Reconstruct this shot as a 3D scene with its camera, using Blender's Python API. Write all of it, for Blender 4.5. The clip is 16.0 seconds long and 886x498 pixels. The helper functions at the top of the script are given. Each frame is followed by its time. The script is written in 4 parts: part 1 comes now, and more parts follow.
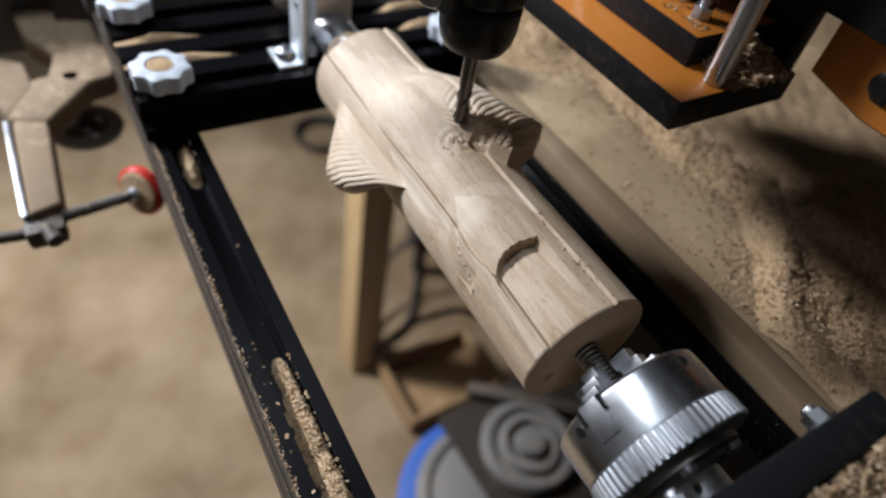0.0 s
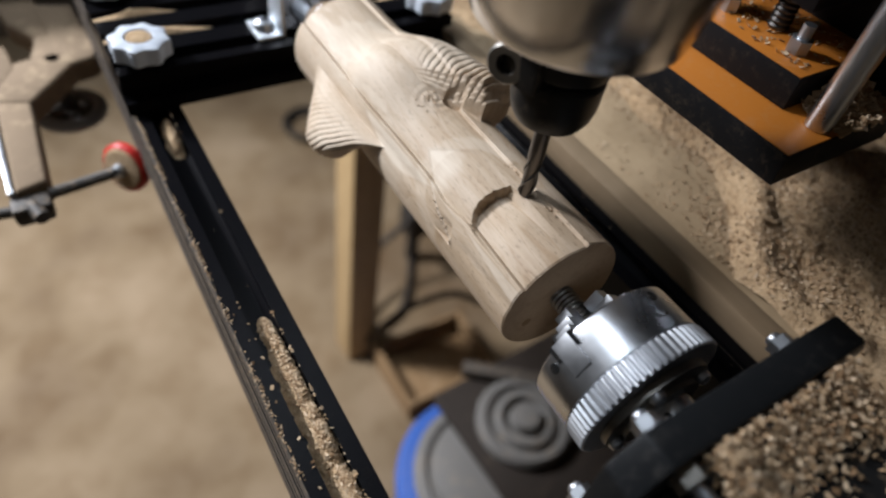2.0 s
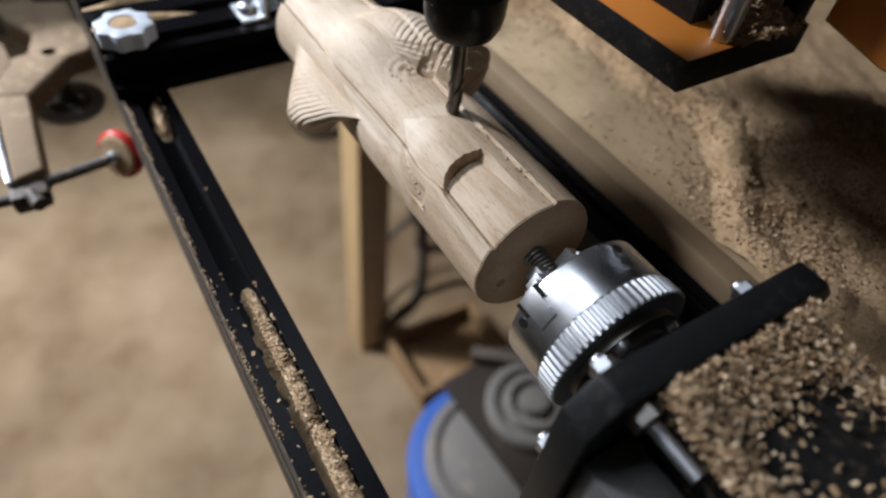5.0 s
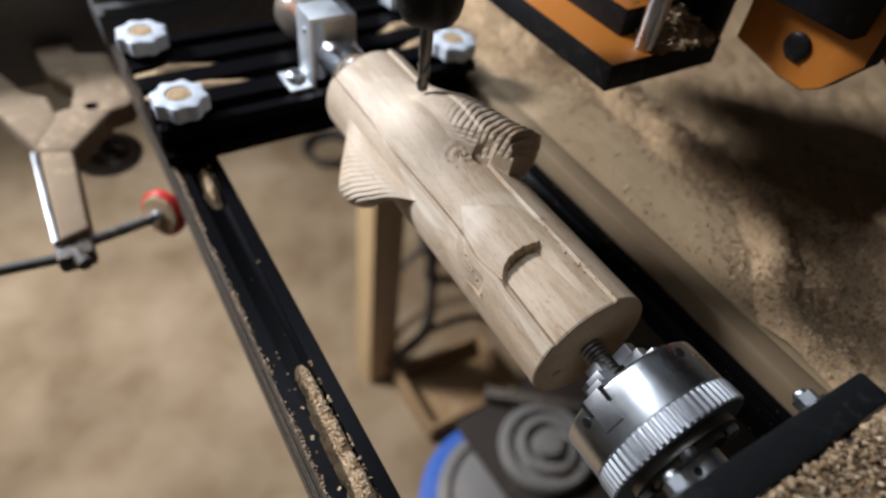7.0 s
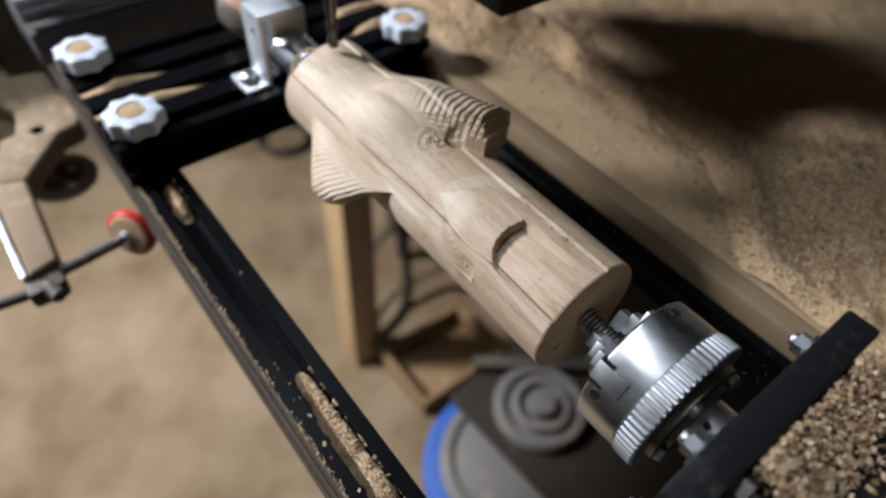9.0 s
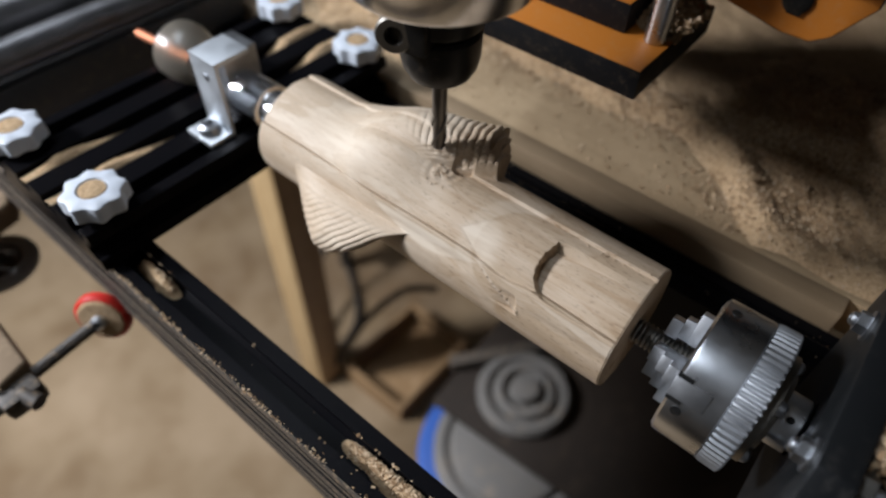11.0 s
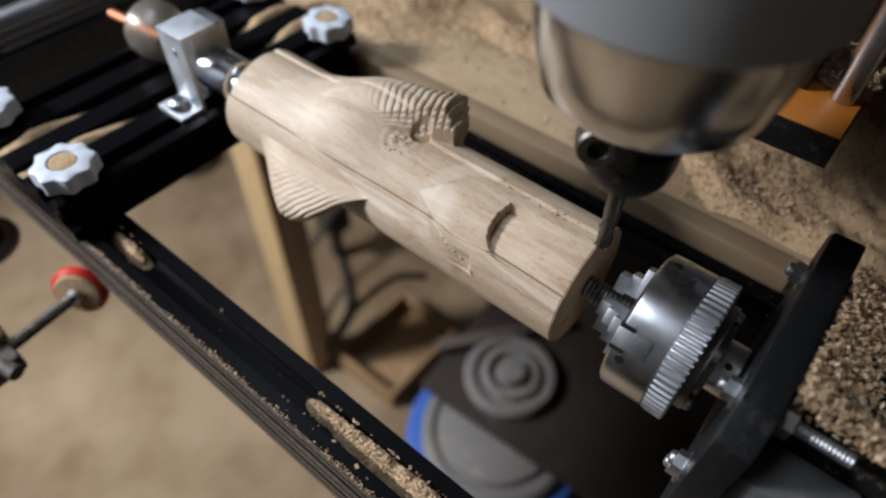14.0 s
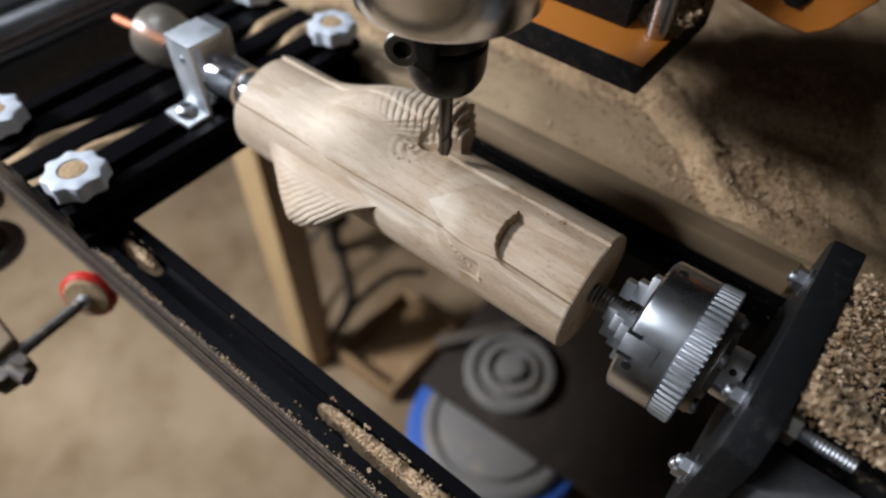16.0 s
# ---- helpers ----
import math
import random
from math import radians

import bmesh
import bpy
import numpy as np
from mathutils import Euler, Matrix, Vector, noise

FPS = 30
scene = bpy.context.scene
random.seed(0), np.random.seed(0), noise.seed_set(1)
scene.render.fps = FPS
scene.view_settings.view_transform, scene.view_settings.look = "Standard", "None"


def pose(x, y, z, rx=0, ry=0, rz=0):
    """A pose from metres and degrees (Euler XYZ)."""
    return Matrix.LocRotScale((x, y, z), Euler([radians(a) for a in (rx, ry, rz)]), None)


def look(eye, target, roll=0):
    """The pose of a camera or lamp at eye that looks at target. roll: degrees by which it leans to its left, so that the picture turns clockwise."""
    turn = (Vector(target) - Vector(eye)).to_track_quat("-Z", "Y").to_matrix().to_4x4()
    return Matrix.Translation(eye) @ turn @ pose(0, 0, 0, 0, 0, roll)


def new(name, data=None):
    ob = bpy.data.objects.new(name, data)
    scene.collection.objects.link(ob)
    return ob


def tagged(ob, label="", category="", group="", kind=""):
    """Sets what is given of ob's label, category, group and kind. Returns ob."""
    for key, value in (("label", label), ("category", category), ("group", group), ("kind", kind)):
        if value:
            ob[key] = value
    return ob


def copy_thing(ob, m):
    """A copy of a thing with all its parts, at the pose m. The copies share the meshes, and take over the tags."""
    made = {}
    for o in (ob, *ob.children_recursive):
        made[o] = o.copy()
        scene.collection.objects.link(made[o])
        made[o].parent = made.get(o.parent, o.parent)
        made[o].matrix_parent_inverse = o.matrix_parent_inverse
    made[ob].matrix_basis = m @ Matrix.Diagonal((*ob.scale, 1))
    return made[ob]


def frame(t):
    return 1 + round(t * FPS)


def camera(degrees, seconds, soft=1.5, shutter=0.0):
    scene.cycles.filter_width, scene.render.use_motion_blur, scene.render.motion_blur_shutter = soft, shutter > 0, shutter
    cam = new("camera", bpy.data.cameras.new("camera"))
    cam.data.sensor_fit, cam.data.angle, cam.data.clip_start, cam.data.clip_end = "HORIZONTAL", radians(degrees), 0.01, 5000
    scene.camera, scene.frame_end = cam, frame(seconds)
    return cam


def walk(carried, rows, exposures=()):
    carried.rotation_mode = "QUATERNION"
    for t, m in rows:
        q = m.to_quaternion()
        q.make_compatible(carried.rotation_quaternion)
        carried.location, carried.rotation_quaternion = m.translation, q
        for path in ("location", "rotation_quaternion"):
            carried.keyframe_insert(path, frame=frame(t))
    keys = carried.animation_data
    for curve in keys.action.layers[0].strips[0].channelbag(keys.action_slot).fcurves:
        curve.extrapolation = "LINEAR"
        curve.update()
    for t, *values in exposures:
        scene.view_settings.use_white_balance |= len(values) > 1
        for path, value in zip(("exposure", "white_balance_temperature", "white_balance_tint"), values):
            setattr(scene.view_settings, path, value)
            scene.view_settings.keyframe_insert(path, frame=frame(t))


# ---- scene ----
AXIS = 0.80   # height of the lathe axis over the floor
U = 0.018     # module of the machine: 18 mm

cam = camera(70.0, 16.0, soft=2.2, shutter=0.4)
cam.data.dof.use_dof, cam.data.dof.focus_distance, cam.data.dof.aperture_fstop = True, 0.190, 6.3
PATH = [
    (0, (-0.10983, -0.06168, 0.95251), (-0.02429, 0.04677, 0.80786), 11.69),
    (0.5, (-0.10926, -0.06559, 0.94969), (-0.02365, 0.04158, 0.80414), 11.11),
    (1, (-0.11195, -0.06854, 0.94817), (-0.02508, 0.03744, 0.80249), 11.31),
    (1.5, (-0.11126, -0.07106, 0.94704), (-0.02458, 0.03445, 0.80092), 10.90),
    (2, (-0.11038, -0.07556, 0.94809), (-0.02448, 0.03051, 0.80191), 10.50),
    (2.5, (-0.10912, -0.08243, 0.94646), (-0.02378, 0.02478, 0.80077), 9.74),
    (3, (-0.10921, -0.09209, 0.94352), (-0.02417, 0.01382, 0.79673), 9.22),
    (5.5, (-0.10259, -0.08952, 0.94667), (-0.02205, 0.01880, 0.79909), 7.02),
    (6, (-0.10749, -0.08203, 0.95525), (-0.02400, 0.02635, 0.80936), 8.31),
    (6.5, (-0.11111, -0.07399, 0.96032), (-0.02830, 0.03669, 0.81579), 7.99),
    (7, (-0.11423, -0.06920, 0.96178), (-0.03120, 0.04284, 0.81842), 8.11),
    (7.5, (-0.11332, -0.06778, 0.96208), (-0.03141, 0.04514, 0.81876), 7.52),
    (8, (-0.11386, -0.06718, 0.96212), (-0.03205, 0.04575, 0.81875), 7.52),
    (8.5, (-0.11471, -0.06855, 0.96373), (-0.03307, 0.04386, 0.81986), 7.05),
    (9, (-0.11680, -0.06119, 0.96495), (-0.02879, 0.03919, 0.81603), 4.22),
    (9.2, (-0.11815, -0.05298, 0.96378), (-0.02398, 0.04558, 0.81743), 1.25),
    (11.3, (-0.12968, -0.02325, 0.96794), (-0.02698, 0.05797, 0.81675), 1.81),
    (11.5, (-0.13085, -0.02399, 0.96847), (-0.02846, 0.05715, 0.81703), 1.67),
    (12, (-0.13199, -0.02670, 0.96769), (-0.02923, 0.05467, 0.81663), 1.79),
    (12.5, (-0.12945, -0.03000, 0.96805), (-0.02806, 0.05103, 0.81588), 1.17),
    (13, (-0.12937, -0.03474, 0.96589), (-0.02711, 0.04617, 0.81424), 1.36),
    (13.5, (-0.12767, -0.03896, 0.96445), (-0.02545, 0.04143, 0.81251), 1.34),
    (14, (-0.12881, -0.04153, 0.96512), (-0.02670, 0.03919, 0.81326), 1.21),
    (14.5, (-0.12913, -0.03963, 0.96877), (-0.02711, 0.03942, 0.81599), 1.27),
    (15, (-0.12863, -0.04026, 0.96544), (-0.02677, 0.04111, 0.81377), 0.79),
    (15.5, (-0.12936, -0.03975, 0.96519), (-0.02714, 0.04111, 0.81349), 1.02),
    (16, (-0.13063, -0.03729, 0.97103), (-0.02900, 0.04133, 0.81777), 1.40),
]
walk(cam, [(t, look(eye, target, roll)) for t, eye, target, roll in PATH], [(0.0, -0.12), (8.6, -0.09), (11.4, -0.33), (16.0, -0.26)])

# ---- light ----
world = bpy.data.worlds.new("workshop_air")
world.use_nodes = True
scene.world = world
world.node_tree.nodes["Background"].inputs[0].default_value = (0.93, 0.92, 0.98, 1)
world.node_tree.nodes["Background"].inputs[1].default_value = 0.21


def work_lamp(eye, target, watts, degrees, blend, colour):
    """The shaded work lamp over the tail end of the machine."""
    data = bpy.data.lights.new("work_lamp", "SPOT")
    data.energy, data.color, data.shadow_soft_size = watts, colour, 0.15
    data.spot_size, data.spot_blend = radians(degrees), blend
    ob = new("work_lamp", data)
    ob.matrix_basis = look(eye, target)
    return ob


work_lamp((-0.87, 1.26, 1.58), (-0.33, 0.58, 0.42), 310.0, 76.0, 1.0, (0.905, 0.930, 1.0))

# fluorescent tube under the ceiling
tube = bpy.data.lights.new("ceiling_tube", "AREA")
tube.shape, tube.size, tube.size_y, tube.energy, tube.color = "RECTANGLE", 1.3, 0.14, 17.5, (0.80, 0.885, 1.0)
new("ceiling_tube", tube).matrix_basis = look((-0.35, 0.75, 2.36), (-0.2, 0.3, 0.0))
scene.view_settings.exposure = 0.0


# ---- materials ----
def material(name, base, rough=0.5, metal=0.0):
    m = bpy.data.materials.new(name)
    m.use_nodes = True
    b = m.node_tree.nodes["Principled BSDF"]
    b.inputs["Base Color"].default_value = (*base, 1)
    b.inputs["Roughness"].default_value = rough
    b.inputs["Metallic"].default_value = metal
    return m, m.node_tree, b


def node(tree, kind, **values):
    n = tree.nodes.new(kind)
    for key, value in values.items():
        n.inputs[key.replace("_", " ")].default_value = value
    return n


def ramp(tree, source, stops):
    r = tree.nodes.new("ShaderNodeValToRGB")
    while len(r.color_ramp.elements) < len(stops):
        r.color_ramp.elements.new(0.5)
    for e, (at, colour) in zip(r.color_ramp.elements, stops):
        e.position, e.color = at, (*colour, 1)
    tree.links.new(source, r.inputs[0])
    return r.outputs[0]


def coords(tree, scale=(1, 1, 1)):
    c = tree.nodes.new("ShaderNodeTexCoord")
    m = tree.nodes.new("ShaderNodeMapping")
    m.inputs["Scale"].default_value = scale
    tree.links.new(c.outputs["Object"], m.inputs["Vector"])
    return m.outputs[0]


def noise_tex(tree, vector, scale, detail=4.0, rough=0.55, distort=0.0):
    n = node(tree, "ShaderNodeTexNoise", Scale=scale, Detail=detail, Roughness=rough, Distortion=distort)
    tree.links.new(vector, n.inputs["Vector"])
    return n.outputs["Fac"]


def bump(tree, b, height, strength, distance=0.001):
    n = node(tree, "ShaderNodeBump", Strength=strength, Distance=distance)
    tree.links.new(height, n.inputs["Height"])
    tree.links.new(n.outputs[0], b.inputs["Normal"])


def mix(tree, fac, a, b, blend="MIX"):
    n = tree.nodes.new("ShaderNodeMix")
    n.data_type, n.blend_type = "RGBA", blend
    if isinstance(fac, float):
        n.inputs[0].default_value = fac
    else:
        tree.links.new(fac, n.inputs[0])
    for slot, value in ((6, a), (7, b)):
        if isinstance(value, tuple):
            n.inputs[slot].default_value = (*value, 1)
        else:
            tree.links.new(value, n.inputs[slot])
    return n.outputs[2]


def wood(name, pale, dark, grain=(1, 0.06, 1), scale=260.0, rough=0.6, flecks=0.0):
    m, tree, b = material(name, pale, rough)
    v = coords(tree, grain)
    rings = noise_tex(tree, v, scale * 0.30, 2.0, 0.5, 1.4)
    fine = noise_tex(tree, v, scale * 2.2, 3.0, 0.55, 0.6)
    colour = ramp(tree, rings, [(0.32, dark), (0.52, pale), (0.72, tuple(0.5 * (p + d) for p, d in zip(pale, dark)))])
    colour = mix(tree, 0.24, colour, ramp(tree, fine, [(0.35, tuple(0.75 * d for d in dark)), (0.6, pale)]), "MIX")
    blotch = noise_tex(tree, coords(tree), 45.0, 3.0)
    colour = mix(tree, 0.25, colour, ramp(tree, blotch, [(0.4, dark), (0.62, pale)]))
    if flecks:
        streak = noise_tex(tree, coords(tree, (1, 0.10, 0.6)), 95.0, 3.0, 0.5, 2.2)
        line = ramp(tree, streak, [(0.44, (1, 1, 1)), (0.50, (0.78, 0.68, 0.56)), (0.53, (1, 1, 1)), (0.60, (0.90, 0.86, 0.80))])
        colour = mix(tree, 0.6, colour, line, "MULTIPLY")
        spots = noise_tex(tree, coords(tree, (1, 0.22, 1)), 1500.0, 2.0)
        colour = mix(tree, flecks, colour, ramp(tree, spots, [(0.30, tuple(0.55 * d for d in dark)), (0.42, (1, 1, 1))]), "MULTIPLY")
    tree.links.new(colour, b.inputs["Base Color"])
    if flecks:
        raw = tree.nodes.new("ShaderNodeAttribute")
        raw.attribute_name = "raw_fibre"
        colour = mix(tree, raw.outputs["Fac"], colour, (0.69, 0.585, 0.462))
        tree.links.new(colour, b.inputs["Base Color"])
    pits = noise_tex(tree, coords(tree, (1, 0.45, 1)), scale * 3.2, 2.0, 0.6)
    bump(tree, b, mix(tree, 0.5, fine, pits), 0.16, 0.0006)
    return m


def metal(name, base, rough, scratch=0.1, stretch=(1, 1, 1), dirt=0.0):
    m, tree, b = material(name, base, rough, 1.0)
    n = noise_tex(tree, coords(tree, stretch), 900.0, 5.0, 0.7)
    big = noise_tex(tree, coords(tree), 70.0, 4.0)
    r = tree.nodes.new("ShaderNodeMapRange")
    r.inputs["To Min"].default_value, r.inputs["To Max"].default_value = rough * 0.7, rough * 1.5
    tree.links.new(big, r.inputs["Value"])
    tree.links.new(r.outputs[0], b.inputs["Roughness"])
    tree.links.new(ramp(tree, big, [(0.3, tuple(c * (1 - dirt) for c in base)), (0.6, base)]), b.inputs["Base Color"])
    bump(tree, b, n, scratch, 0.0002)
    return m


def dusty(name, base, rough, dust=(0.50, 0.36, 0.22), amount=0.3, scale=500.0, coat=0.0, gloss=None):
    """Painted or anodised surface with fine wood dust lying on it in specks."""
    m, tree, b = material(name, base, rough)
    v = coords(tree)
    specks = noise_tex(tree, v, scale, 5.0, 0.75)
    broad = noise_tex(tree, v, scale * 0.09, 3.0)
    f = tree.nodes.new("ShaderNodeMath")
    f.operation = "MULTIPLY"
    tree.links.new(ramp(tree, specks, [(0.52, (0, 0, 0)), (0.70, (1, 1, 1))]), f.inputs[0])
    tree.links.new(ramp(tree, broad, [(0.35, (0, 0, 0)), (0.75, (amount * 2,) * 3)]), f.inputs[1])
    tree.links.new(mix(tree, f.outputs[0], base, dust), b.inputs["Base Color"])
    b.inputs["Coat Weight"].default_value = coat
    b.inputs["Specular IOR Level"].default_value = gloss if gloss is not None else 0.18 if max(base) < 0.05 else 0.45
    bump(tree, b, specks, 0.12, 0.0004)
    return m


BEECH = wood("beech_wood", (0.575, 0.452, 0.330), (0.42, 0.295, 0.18), (1, 0.06, 1), 240.0, 0.6, 0.38)
BEECH_END = wood("beech_end_grain", (0.40, 0.275, 0.165), (0.30, 0.195, 0.11), (1, 1, 1), 500.0, 0.7)
PINE = wood("pine_post", (0.47, 0.33, 0.17), (0.33, 0.21, 0.09), (1, 1, 0.08), 60.0, 0.65)
BOARD = wood("bench_board", (0.47, 0.345, 0.210), (0.31, 0.215, 0.120), (1, 0.15, 1), 60.0, 0.6)
BATTEN = wood("batten_wood", (0.31, 0.225, 0.14), (0.21, 0.145, 0.082), (1, 0.05, 1), 90.0, 0.55)
STEEL = metal("polished_steel", (0.66, 0.685, 0.72), 0.27, 0.05, (1, 1, 0.1), 0.25)
ZINC = metal("zinc_plated_steel", (0.52, 0.54, 0.57), 0.36, 0.12, (1, 1, 1), 0.25)
RING = metal("knurled_steel", (0.54, 0.56, 0.59), 0.44, 0.1, (1, 1, 1), 0.3)
JAW = metal("ground_jaw_steel", (0.56, 0.575, 0.60), 0.40, 0.1, (1, 1, 1), 0.3)
PALEZINC = metal("pale_zinc_sheet", (0.74, 0.78, 0.82), 0.52, 0.08, (1, 1, 1), 0.12)
BRIGHT = metal("bright_turned_steel", (0.84, 0.85, 0.87), 0.20, 0.05, (1, 1, 1), 0.1)
CHROME = metal("spindle_chrome", (0.72, 0.72, 0.73), 0.21, 0.05, (0.1, 0.1, 1), 0.15)
TOOLSTEEL = metal("dark_tool_steel", (0.16, 0.15, 0.14), 0.32, 0.1, (1, 1, 0.2), 0.3)
THREAD = metal("threaded_steel", (0.28, 0.265, 0.24), 0.4, 0.2, (1, 1, 1), 0.4)
COPPER = metal("copper_rod", (0.62, 0.26, 0.15), 0.55, 0.1, (1, 1, 1), 0.2)
ALU = metal("cast_aluminium", (0.30, 0.30, 0.31), 0.42, 0.2, (1, 1, 1), 0.3)
DARKGREY = dusty("dark_grey_glossy_paint", (0.105, 0.107, 0.11), 0.3, amount=0.2, scale=200.0)
ANODISED = dusty("black_anodised_aluminium", (0.004, 0.004, 0.005), 0.30, amount=0.010, scale=900.0, gloss=0.045)
RAILSIDE = dusty("worn_dusty_black_aluminium", (0.072, 0.059, 0.048), 0.6, amount=0.6, scale=420.0)
PLATE = dusty("black_painted_plate", (0.011, 0.012, 0.013), 0.42, (0.20, 0.18, 0.16), 0.12, 260.0)
MOTOR = dusty("black_motor_shell", (0.012, 0.012, 0.012), 0.5, amount=0.6, scale=300.0)
NUT = dusty("black_oxide_nut", (0.014, 0.014, 0.014), 0.36, amount=0.08, scale=300.0)
BLACKPLATE = dusty("black_composite_plate", (0.008, 0.008, 0.009), 0.5, amount=0.05, scale=300.0)
ORANGE = dusty("orange_plate_face", (0.55, 0.185, 0.025), 0.42, amount=0.14, scale=260.0)
KNOB = dusty("white_plastic", (0.60, 0.65, 0.72), 0.4, amount=0.12, scale=420.0)
GREY = dusty("grey_plastic_housing", (0.34, 0.35, 0.36), 0.45, amount=0.12, scale=300.0)
RED = dusty("red_plastic", (0.55, 0.018, 0.012), 0.35, amount=0.2, scale=300.0)
CLAMPDUST = dusty("dust_covered_casting", (0.23, 0.165, 0.105), 0.9, (0.40, 0.30, 0.19), 0.8, 130.0)
DARKCAST = dusty("dark_cast_iron", (0.05, 0.042, 0.035), 0.6, amount=0.5, scale=260.0)
BLUE = dusty("blue_plastic", (0.035, 0.10, 0.36), 0.4, amount=0.12, scale=60.0)
LIDWHITE = dusty("pale_plastic_lid", (0.145, 0.138, 0.128), 0.5, amount=0.3, scale=60.0)
VACPLATE = dusty("dark_grey_steel_cover_and_shade", (0.026, 0.020, 0.016), 0.6, amount=0.06, scale=60.0)
CABLE = dusty("black_cable_rubber", (0.03, 0.026, 0.023), 0.6, amount=0.4, scale=120.0)
PAPER = dusty("white_paper", (0.55, 0.55, 0.56), 0.7, amount=0.2, scale=200.0)
CARD = dusty("brown_cardboard", (0.23, 0.14, 0.065), 0.8, amount=0.3, scale=60.0)
WALL = dusty("workshop_plaster", (0.46, 0.45, 0.43), 0.9, amount=0.3, scale=9.0)

m, tree, b = material("cup_plastic", (0.62, 0.57, 0.48), 0.25)
b.inputs["Transmission Weight"].default_value = 0.85
b.inputs["Roughness"].default_value = 0.28
CUP = m

# pale concrete with drifts of sawdust
m, tree, b = material("dusty_concrete", (0.4, 0.33, 0.24), 0.85)
v = coords(tree)
big = noise_tex(tree, v, 2.6, 3.0, 0.5, 0.4)
mid = noise_tex(tree, v, 13.0, 5.0, 0.65, 0.3)
colour = ramp(tree, big, [(0.36, (0.108, 0.063, 0.026)), (0.48, (0.186, 0.126, 0.065)), (0.62, (0.266, 0.190, 0.113))])
colour = mix(tree, 0.25, colour, ramp(tree, mid, [(0.36, (0.100, 0.058, 0.026)), (0.5, (0.212, 0.158, 0.100)), (0.64, (0.280, 0.215, 0.146))]))
tree.links.new(colour, b.inputs["Base Color"])
bump(tree, b, mid, 0.12, 0.004)
FLOOR = m

# sawdust: each chip its own tint
m, tree, b = material("beech_sawdust", (0.484, 0.343, 0.202), 0.85)
g = tree.nodes.new("ShaderNodeNewGeometry")
tree.links.new(ramp(tree, g.outputs["Random Per Island"], [(0.0, (0.220, 0.125, 0.058)), (0.45, (0.420, 0.285, 0.160)), (1.0, (0.660, 0.510, 0.350))]), b.inputs["Base Color"])
CHIP = m

m, tree, b = material("sawdust_bed", (0.370, 0.255, 0.150), 0.9)
v = coords(tree)
s1 = noise_tex(tree, v, 700.0, 5.0, 0.7)
s2 = noise_tex(tree, v, 60.0, 3.0)
colour = ramp(tree, s1, [(0.33, (0.350, 0.215, 0.105)), (0.5, (0.610, 0.415, 0.230)), (0.68, (0.730, 0.545, 0.345))])
tree.links.new(mix(tree, 0.3, colour, ramp(tree, s2, [(0.35, (0.360, 0.240, 0.135)), (0.65, (0.600, 0.440, 0.280))])), b.inputs["Base Color"])
bump(tree, b, s1, 0.9, 0.0015)
BED = m


# ---- building helpers ----
def at(x, y, z):
    """A place in the machine's modules from the chuck end of the workpiece, in metres."""
    return Vector((x * U, y * U, AXIS + z * U))


def thing(name, base, label, category, group="", kind=""):
    ob = new(name)
    ob.empty_display_size = 0.02
    ob.matrix_basis = Matrix.Translation(at(*base))
    ob["base"] = base
    return tagged(ob, label, category, group, kind)


def settle(bm, base):
    bm.transform(Matrix.Scale(U, 4) @ Matrix.Translation(-Vector(base)))


def smooth(me, degrees=35):
    me.polygons.foreach_set("use_smooth", [True] * len(me.polygons))
    me.set_sharp_from_angle(angle=radians(degrees))


def part(name, bm, material, parent, label="", extra=(), degrees=35):
    """Links a bmesh, given in modules, as one mesh under a thing or a part."""
    top = parent if "base" in parent else parent.parent
    base = tuple(top["base"])
    settle(bm, base)
    me = bpy.data.meshes.new(name)
    bm.to_mesh(me)
    bm.free()
    for mm in (material, *extra):
        me.materials.append(mm)
    smooth(me, degrees)
    ob = new(name, me)
    ob.parent = parent
    return tagged(ob, label)


def solid(name, bm, material, label, category, kind="", group="", degrees=35):
    """Links a bmesh, given in modules, as a thing of one mesh."""
    bm.transform(Matrix.Translation((0, 0, AXIS)) @ Matrix.Scale(U, 4))
    me = bpy.data.meshes.new(name)
    bm.to_mesh(me)
    bm.free()
    me.materials.append(material)
    smooth(me, degrees)
    return tagged(new(name, me), label, category, group, kind)


def box(bm, lo, hi, bevel=0.0, turn=None):
    made = bmesh.ops.create_cube(bm, size=1.0)["verts"]
    lo, hi = Vector(lo), Vector(hi)
    bmesh.ops.transform(bm, matrix=Matrix.Translation((lo + hi) / 2) @ Matrix.Diagonal((*(hi - lo), 1)), verts=made)
    if bevel:
        edges = list({e for v in made for e in v.link_edges})
        made = bmesh.ops.bevel(bm, geom=edges, offset=bevel, segments=2, affect="EDGES", profile=0.6)["verts"]
    if turn is not None:
        bmesh.ops.transform(bm, matrix=turn, verts=[v for v in made if v.is_valid])
    return bm


def rod(bm, a, b, r, seg=24, r2=None):
    a, b = Vector(a), Vector(b)
    q = (b - a).to_track_quat("Z", "Y").to_matrix().to_4x4()
    bmesh.ops.create_cone(bm, cap_ends=True, segments=seg, radius1=r, radius2=r if r2 is None else r2, depth=(b - a).length,
                          matrix=Matrix.Translation((a + b) / 2) @ q)
    return bm


